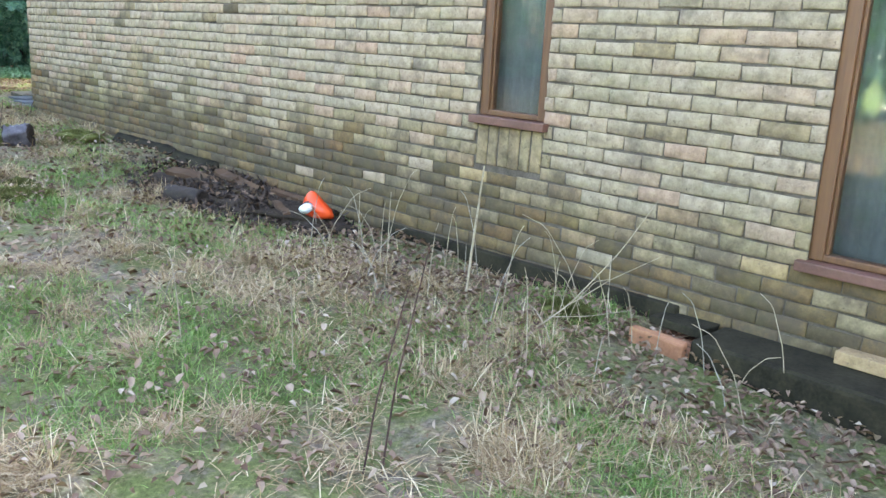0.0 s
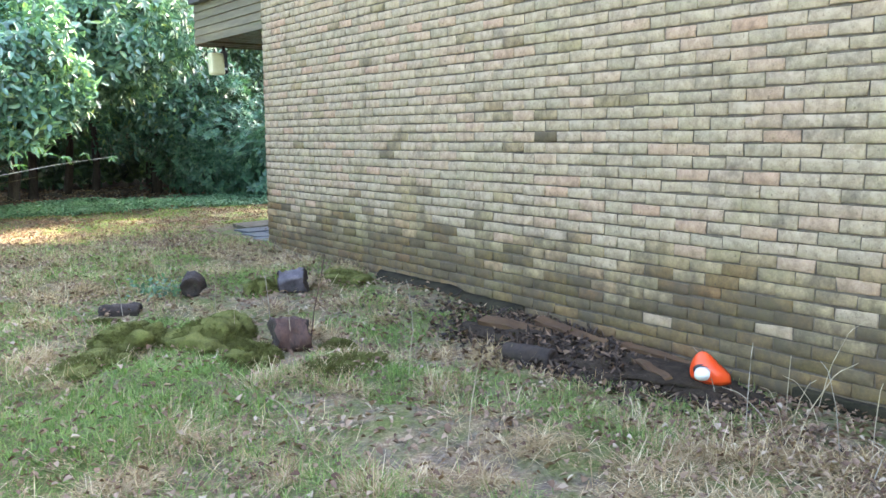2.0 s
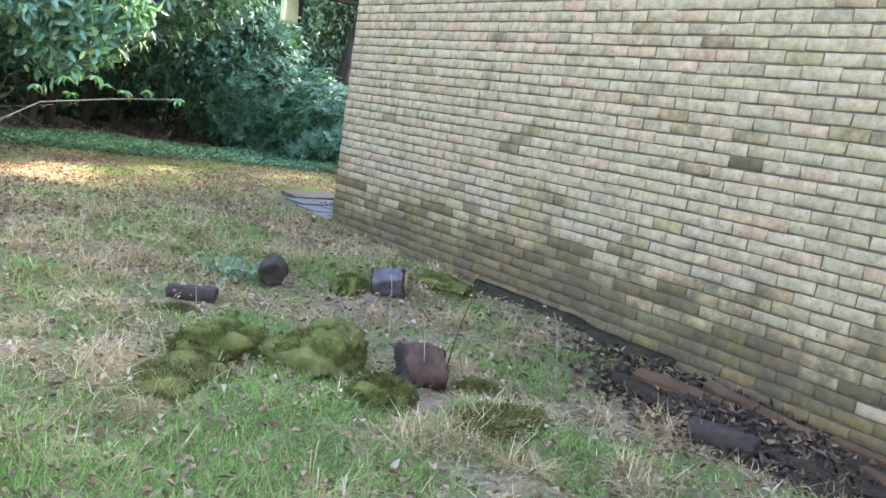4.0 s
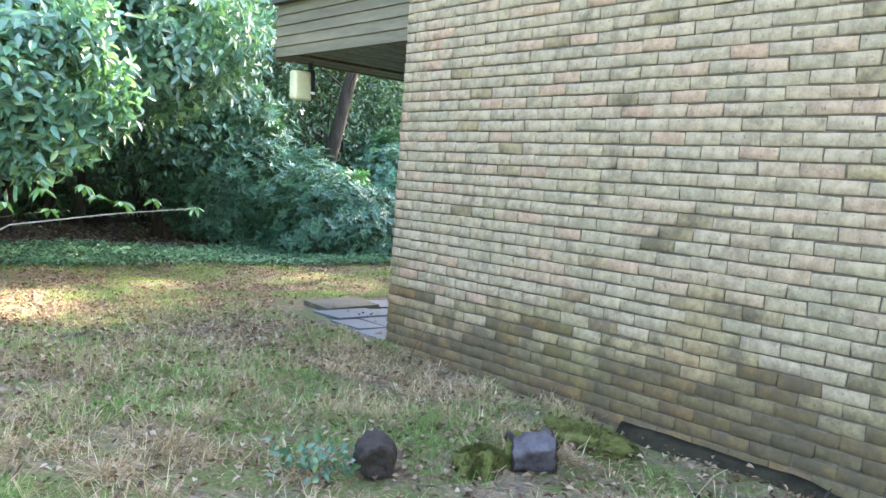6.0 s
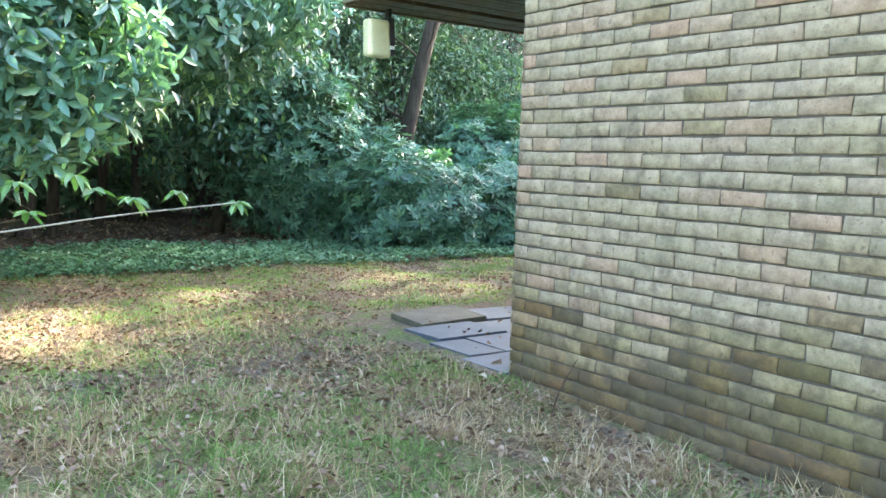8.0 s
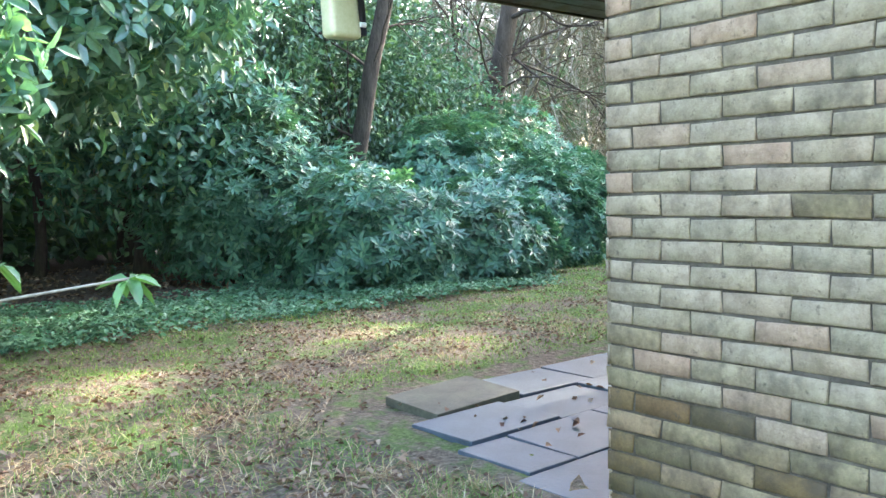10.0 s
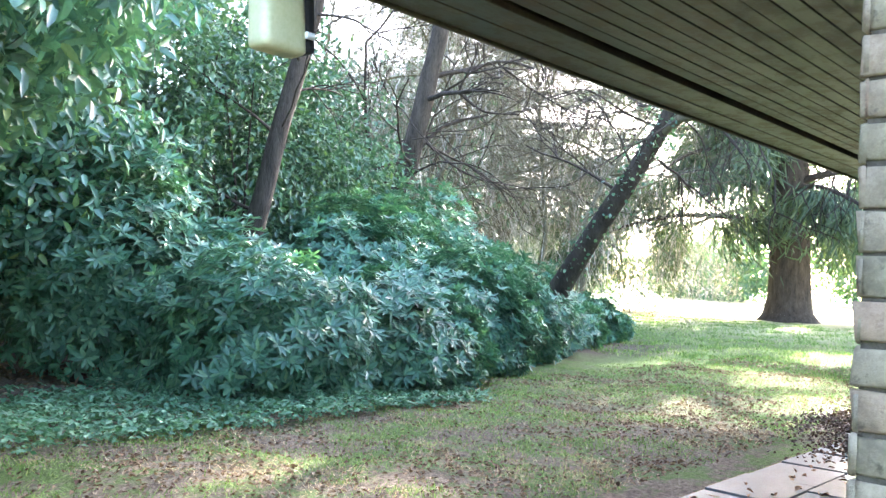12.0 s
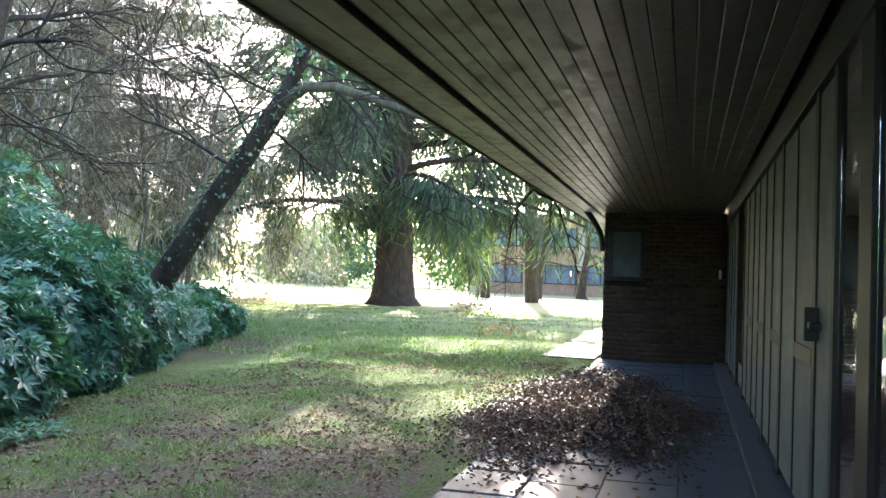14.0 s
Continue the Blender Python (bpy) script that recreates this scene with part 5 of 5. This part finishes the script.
leafy_tree("holly_tree", HOLLY, (-8.0, 13.0), 8.0, 0.14, [((-8.0, 12.0, 5.0), (3.2, 2.2, 3.6))], 6000, M_HOLLY, rv, (0.24, 0.10))


def bare_tree(label, line, r0, r1, limbs, rng, bark, depth=2, limb_len=(1.2, 2.6), radius=0.05, droop=0.15, sides=14, name="bare_tree"):
    line = np.array(line, float)
    if len(line) < 6:
        line[1:, :2] += rng.normal(0, 0.035 * (line[-1, 2] - line[0, 2]), (len(line) - 1, 2)) * (sides < 12)
    o = line[0].copy()
    t = thing(name, label, "tree", tuple(o))
    s, ss = np.linspace(0, 1, len(line)), np.linspace(0, 1, 22)
    fine = np.stack([np.interp(ss, s, line[:, k]) for k in range(3)], -1)
    fine[1:-1] = (fine[:-2] + 2 * fine[1:-1] + fine[2:]) / 4
    wob = np.stack([np.sin(ss * 9), np.cos(ss * 7), 0 * ss], -1) * 0.025
    V, Q = tube_np(fine + wob - o, np.interp(ss, [0, 0.06, 1], [r0 * 1.25, r0, r1]), sides)
    V = V + np.array([noise.noise_vector(Vector(v) * 6) for v in V]) * r0 * 0.12
    put("trunk", mesh_np("trunk", V, Q, True), bark, t)
    for k in range(limbs):
        out = []
        at = fine[int(rng.integers(7, 22))]
        way = unit(rng, 1)[0] * [1, 1, 0.6] + [0, 0, 0.3]
        branch_np(rng, at - o, way, rng.uniform(*limb_len), radius * rng.uniform(0.6, 1.0), depth, out, 0.5, droop, 4, 5)
        V, Q = join_np(out)
        put("limb", mesh_np("limb", V, Q, True), bark, t)
    return t, fine


bare_tree("slim dark-barked tree standing in the rhododendrons", [(4.84, 8.87, -0.1), (4.88, 8.78, 1.3), (5.18, 8.58, 3.0), (5.58, 8.43, 4.8), (5.8, 8.3, 8.0)], 0.15, 0.09, 7, rv, M_BARK, 2, (0.9, 1.8), 0.03)
bare_tree("stout mossy trunk with bare limbs behind the rhododendrons", [(10.7, 12.37, -0.1), (10.8, 12.27, 2.0), (11.2, 11.97, 4.2), (11.6, 11.77, 6.5), (11.9, 11.6, 10.0)], 0.25, 0.15, 11, rv, M_BARK, 3, (2.0, 4.2), 0.07)
lean, lean_line = bare_tree("ivy-clad leaning tree bowing over the lawn", [(10.0, 8.05, -0.1), (9.95, 7.5, 0.9), (9.85, 6.7, 2.0), (9.7, 5.85, 3.0), (9.6, 5.35, 3.65), (9.5, 4.95, 4.5), (9.45, 4.7, 5.6)], 0.20, 0.06, 7, rv, M_BARK, 3, (0.8, 1.8), 0.03, 0.1)
bow = np.array([(9.63, 5.55, 3.38), (9.55, 5.15, 3.58), (9.45, 4.7, 3.55), (9.35, 4.1, 3.35), (9.28, 3.4, 3.08), (9.2, 2.7, 2.72), (9.1, 2.1, 2.25)]) - lean_line[0]
V, Q = tube_np(bow, np.linspace(0.085, 0.014, 7), 9)
put("limb", mesh_np("limb", V, Q, True), M_BARK_PALE, lean, "mossy drooping limb")
for k in range(14):
    out = []
    branch_np(rv, bow[1 + k % 6], unit(rv, 1)[0] * [0.6, 1, 0.5] + [0, -0.5, -0.25], rv.uniform(0.7, 1.5), 0.018, 2, out, 0.5, 0.5, 4, 5)
    V, Q = join_np(out)
    put("limb", mesh_np("limb", V, Q, True), M_BARK, lean)
seg = lean_line[5:18]
p = seg[rv.integers(0, len(seg), 900)] + rv.normal(0, 0.13, (900, 3))
V, Q = leaves_np(p, unit(rv, 900) + [0, 0, -0.6], unit(rv, 900), rv.uniform(0.04, 0.08, 900), 0.05, 0.1)
tagged(put("ivy", mesh_np("ivy", V - np.array(lean_line[0]), Q), M_HOLLY, lean, "ivy round the trunk"), kind="stuff")
for n, (x, y, h, lean_x) in enumerate([(14.5, 14.5, 9, 0.8), (17.5, 17, 10, -0.7), (21, 19.5, 11, 0.5), (13.0, 18.5, 10, 0.2), (25.0, 24.0, 12, -0.5), (17.5, 12.6, 7, 1.2), (19.0, 14.6, 9, -0.4), (23.0, 15.5, 10, 0.4), (15.5, 16.5, 10, 0.6), (28, 19, 11, 0.3), (20, 24, 12, 0.5), (31, 26, 13, -0.4)]):
    bare_tree("bare winter tree with a tangle of thin grey branches", [(x, y, -0.1), (x + lean_x * 0.3, y, h * 0.28), (x + lean_x * 1.4, y - 0.5, h * 0.6), (x + lean_x * 3.2, y - 1.1, h * 0.9)], 0.10, 0.03, 15, rv, M_BARK_PALE, 3, (2.0, 4.2), 0.04, 0.25, 8)


# ---- the great cedar ----
def cedar(at, rng, dense=1.0):
    o = np.array([at[0], at[1], -0.1])
    t = thing("cedar", "huge cedar with a massive trunk and drooping grey-green branches", "tree", tuple(o))
    z = np.array([0, 0.4, 1.0, 2.5, 6, 12, 20, 26])
    V, Q = tube_np(np.stack([0.02 * z, 0.01 * z, z], -1), [1.28, 1.0, 0.84, 0.76, 0.68, 0.52, 0.25, 0.06], 20)
    V = V + np.array([noise.noise_vector(Vector(v) * 1.5) for v in V]) * 0.10
    put("trunk", mesh_np("trunk", V, Q, True), M_BARK, t)
    sprays = []
    for k in range(62):
        zz = 3.4 + 19.5 * (k / 62)
        a = k * 2.4 + rng.normal(0, 0.3)
        L = 10.5 - 0.3 * zz if zz < 9 else 9.4 - 0.16 * zz * rng.uniform(0.7, 1.05)
        n = 9
        s = np.linspace(0, 1, n)
        sag = -1.6 * s**2 + 1.1 * s if zz < 8 else 0.6 * s - 0.5 * s**2
        line = np.stack([np.cos(a + 0.3 * s) * L * s, np.sin(a + 0.3 * s) * L * s, zz + sag * L * 0.28], -1)
        V, Q = tube_np(line, np.linspace(0.16, 0.03, n), 6)
        put("limb", mesh_np("limb", V, Q, True), M_BARK, t)
        m = int(dense * (1150 if zz < 9 else 600))
        pads = np.sort(rng.uniform(0.2, 1.0, 7))
        pick = rng.integers(0, 7, m)
        f = np.clip(pads[pick] + rng.normal(0, 0.035, m), 0.1, 1.0)
        c = np.stack([np.interp(f, s, line[:, q]) for q in range(3)], -1)
        drift = rng.normal(0, 0.55, (7, 3)) * [1, 1, 0.3]
        side = drift[pick] + rng.normal(0, 0.36, (m, 3)) * [1, 1, 0.25]
        c = c + side - np.stack([0 * f, 0 * f, np.abs(rng.normal(0, 0.5, m)) * (1.5 if zz < 9 else 0.45)], -1)
        way = side * 0.5 + rng.normal(0, 0.3, (m, 3)) + [0, 0, -0.85]
        sprays.append(leaves_np(c, way, unit(rng, m), rng.uniform(0.3, 0.8, m), rng.uniform(0.03, 0.075, m), 0.2, 0.3))
    V, Q = join_np(sprays)
    tagged(put("crown", mesh_np("crown", V, Q), M_CEDAR, t), kind="stuff")
    return t


cedar((33.3, 12.2), rv)
cedar((33.0, 27.0), rv, 0.6)
# High pine crown added out of view to shade the terrace from the sun.
shade_crown = [((46 + 2.5 * math.cos(k * 2.1), 9.5 + 4.2 * math.sin(k * 1.7), 13 + 1.25 * k), (3.4, 3.6, 2.0)) for k in range(5)]
leafy_tree("shade_pine", "tall dark pine beyond the lawn, its high crown added unseen to shade the terrace", (46, 8.6), 24, 0.32, shade_crown, 700, M_CEDAR, rv, (0.6, 0.09), M_BARK, (46, 9.4, 24))


# ---- woods that close the view ----
def woods(name, label, spots_, per, spread, size, material, rng):
    pieces = []
    for x, y, z, r, h in spots_:
        p, d = blob_points(rng, per, (x, y, z), (r, r, h), 0.3, x + y)
        p = p[p[:, 2] > 0.1]
        n = len(p)
        pieces.append(leaves_np(p, unit(rng, n) + [0, 0, -0.4], unit(rng, n) + [0, 0, 0.6], rng.uniform(size * 0.6, size * 1.3, n), rng.uniform(size * 0.35, size * 0.6, n), 0.15, 0.3))
    V, Q = join_np(pieces)
    return tagged(put(name, mesh_np(name, V, Q), material), label, "woods", kind="stuff")


ring = [(30 * math.cos(a) + 2, 30 * math.sin(a) + 2, 4.0 + 1.2 * math.sin(9 * a), 3.4, 4.4) for a in np.linspace(0.80, 2.4, 15)]
woods("far_woods", "dense green wood behind the garden", ring, 3600, 1, 0.36, M_HOLLY, rv)
ring = [(-17 - 3 * math.sin(k * 1.7), -30 + 4.2 * k, 1.8, 2.6, 2.6 + 0.8 * math.sin(k * 2.9)) for k in range(11)]
woods("far_woods", "wood across the rough grass", ring, 900, 1, 0.6, M_LAUREL, rv)
ring = [(82 + 6 * math.sin(k * 2.1), 18 + 6.5 * k, 3.2 + 1.0 * math.sin(k * 1.3), 5.0, 4.2) for k in range(9)]
woods("far_hedge", "far line of green trees beyond the lawn", ring, 3600, 1, 0.5, M_HOLLY, rv)
ring = [(-12 + 1.6 * k, 13.6 + 0.8 * math.sin(k * 2.3), 1.2, 1.7, 1.7) for k in range(11)]
woods("undergrowth", "dark evergreen undergrowth inside the wood", ring, 3000, 1, 0.24, M_HOLLY, rv)
m = 52000
base = np.stack([rv.uniform(13, 44, m), rv.uniform(13, 40, m), rv.uniform(0.8, 12, m)], -1)
head = np.degrees(np.arctan2(base[:, 1], base[:, 0]))
base = base[(head > 23) & (head < 62)]
m = len(base)
way = rv.normal(0, 0.8, (m, 3)) + [0, 0, 0.35]
V, Q = strips_np(base, way, rv.uniform(0.7, 2.6, m), 0.017, rv.uniform(-0.1, 0.35, m))
tagged(put("bare_twigs", mesh_np("bare_twigs", V, Q), M_TWIG_PALE), "haze of thin bare winter branches in the far wood", "branches", kind="stuff")
for n in range(14):
    a = 1.0 + n * 0.1
    x, y = 25 * math.cos(a) + rv.normal(0, 1.5) + 2, 25 * math.sin(a) + rv.normal(0, 1.5) + 1
    bare_tree("dark trunk deep in the wood", [(x, y, -0.1), (x + rv.normal(0, 0.3), y, 3), (x + rv.normal(0, 0.6), y, 6), (x + rv.normal(0, 0.9), y, 9)], 0.16, 0.08, 3, rv, M_BARK, 1, (1.5, 3), 0.04, 0.1, 7)
for n, (x, y) in enumerate([(-3.2, 9.6), (0.2, 10.2), (-0.6, 9.4), (1.0, 11), (-5.2, 10.3), (-6.3, 9.5)]):
    bare_tree("thin dark trunk standing under the laurels", [(x, y, -0.1), (x + 0.1, y, 1.2), (x - 0.05, y + 0.1, 3.5)], 0.09, 0.05, 2, rv, M_BARK, 1, (0.8, 1.5), 0.02, 0.3, 8)

# ---- low branch and ivy close to the path ----
shoot = stem("laurel_shoot", "low arching laurel shoot with a few bright leaves at its tip", "shrub shoot", [(-3.35, 1.35, -0.08), (-3.15, 0.95, 0.45), (-2.65, 0.46, 0.84), (-2.13, 0.06, 0.96), (-1.70, -0.12, 1.02)], 0.008, 0.003, M_TWIG)
so = np.array([-3.35, 1.35, -0.08])
for c, m in (((-1.70, -0.12, 1.02), 8), ((-2.10, 0.05, 1.03), 7), ((-2.22, 0.2, 1.06), 6), ((-2.45, 0.34, 0.95), 6), ((-2.68, 0.5, 0.98), 6), ((-2.30, 0.16, 1.12), 7), ((-2.5, 0.36, 1.08), 7), ((-1.92, 0.0, 1.06), 7)):
    a = np.arange(m) / m * 6.28 + c[0]
    V, Q = leaves_np(np.tile(np.array(c) - so, (m, 1)), np.stack([np.cos(a), np.sin(a), rv.uniform(-0.7, 0.25, m)], -1), np.tile([0, 0, 1.0], (m, 1)) + rv.normal(0, 0.2, (m, 3)), rv.uniform(0.06, 0.115, m), rv.uniform(0.026, 0.042, m), 0.2, 0.35)
    put("leaf_spray", mesh_np("leaf_spray", V, Q), M_SHOOT, shoot, "fresh green laurel leaves")
shoot.location.z -= 0.045
ivy = thing("ivy_patch", "small patch of dark green ivy round the charred log", "ivy", (-1.97, -2.16, gz(-1.97, -2.16)))
m = 130
p = rv.normal(0, 1, (m, 3)) * [0.10, 0.10, 0.04] + [0, 0, 0.09]
V, Q = leaves_np(p, unit(rv, m), unit(rv, m) + [0, 0, 1.0], rv.uniform(0.03, 0.06, m), 0.026, 0.2)
put("foliage", mesh_np("foliage", V, Q), M_HOLLY, ivy)
for n, pts in enumerate([[(-3.6, 3.4, 0.0), (-3.0, 3.9, 0.35), (-2.2, 4.4, 0.5), (-1.3, 4.7, 0.62)], [(-3.9, 3.9, 0.0), (-3.2, 4.2, 0.25), (-2.5, 4.1, 0.2), (-1.9, 3.9, -0.02)], [(-2.6, 5.0, -0.04), (-2.3, 4.7, 0.5), (-2.2, 4.4, 0.9), (-1.7, 4.3, 1.1)], [(-4.4, 3.0, -0.03), (-3.8, 3.3, 0.2), (-3.1, 3.3, 0.3), (-2.6, 3.1, 0.0)]]):
    stem("fallen_branch", "bare grey fallen branch at the wood's edge", "branch", pts, 0.013, 0.004, M_BARK_PALE, [[pts[1], tuple(np.array(pts[1]) + [0.3, 0.1, 0.25]), tuple(np.array(pts[1]) + [0.7, 0.0, 0.3])], [pts[2], tuple(np.array(pts[2]) + [0.2, -0.2, -0.1]), tuple(np.array(pts[2]) + [0.45, -0.3, -0.25])]], "fallen branches")

# ---- the building across the lawn ----
bld = thing("office_building", "two-storey orange-brown brick building with bands of blue-grey windows", "building", (70, -9.4, -0.05))
part("wall", bm_box((0, 0, 0), (14, 27.5, 6.4)), M_FARWALL, bld)
part("roof", bm_box((-0.4, -0.4, 6.4), (14.4, 27.9, 6.75), 0.05), M_FARCONC, bld, "flat concrete roof edge")
for k in range(7):
    part("pier", bm_box((-0.25, k * 4.5, 0), (-0.01, k * 4.5 + 0.5, 6.38), 0.03), M_FARCONC, bld)
for k in range(6):
    for z in (0.95, 4.0):
        w = part("window", bm_box((-0.06, k * 4.5 + 0.6, z), (-0.012, k * 4.5 + 4.4, z + 1.6), 0.01), M_FRAME, bld)
        for q in range(3):
            part("pane", bm_box((-0.075, k * 4.5 + 0.7 + q * 1.25, z + 0.08), (-0.062, k * 4.5 + 1.85 + q * 1.25, z + 1.52)), M_BLUEGLASS, w, "blue-grey reflecting pane")
for x, y, h, r in ((52, 12.6, 6, 0.30), (56, 10.0, 8, 0.28), (60, 7.6, 8, 0.3)):
    bare_tree("small tree in front of the far building", [(x, y, -0.1), (x, y - 0.25, h * 0.4), (x, y - 0.7, h)], r, 0.1, 6, rv, M_BARK, 2, (2, 3.5), 0.08, 0.3, 8)
sh = woods("low_scrub", "low dry scrub on the sunny lawn", [(25, 6.6, 0.25, 0.8, 0.35), (17.5, 4.2, 0.12, 0.7, 0.2), (27, 15.5, 0.3, 1.2, 0.4)], 160, 1, 0.12, M_STRAW, rv)

# ---- bricks of the corner stretch, one by one ----
shared = {}
rb = np.random.default_rng(9)
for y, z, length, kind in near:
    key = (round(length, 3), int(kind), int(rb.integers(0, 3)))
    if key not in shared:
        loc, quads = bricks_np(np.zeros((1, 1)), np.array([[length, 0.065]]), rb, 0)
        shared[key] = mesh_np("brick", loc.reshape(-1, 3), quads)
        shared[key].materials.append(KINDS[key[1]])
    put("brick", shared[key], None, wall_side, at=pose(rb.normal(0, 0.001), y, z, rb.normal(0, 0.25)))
for k in range(6):
    key = ("soldier", k % 3)
    if key not in shared:
        loc, quads = bricks_np(np.zeros((1, 1)), np.array([[0.066, 0.222]]), rb, 0)
        shared[key] = mesh_np("brick", loc.reshape(-1, 3), quads)
        shared[key].materials.append(M_BRICK_STAINED)
    put("brick", shared[key], None, wall_side, at=pose(0.0, -7.655 + k * 0.0795, 0.433))
for y, z, length in BLOCK_BRICKS:
    key = ("block", round(length, 3), int(rb.integers(0, 2)))
    if key not in shared:
        loc, quads = bricks_np(np.zeros((1, 1)), np.array([[length, 0.065]]), rb, 0)
        shared[key] = mesh_np("brick", loc.reshape(-1, 3), quads)
        shared[key].materials.append(M_BRICK_BROWN)
    put("brick", shared[key], None, wall_block, at=pose(13.80, y, z))
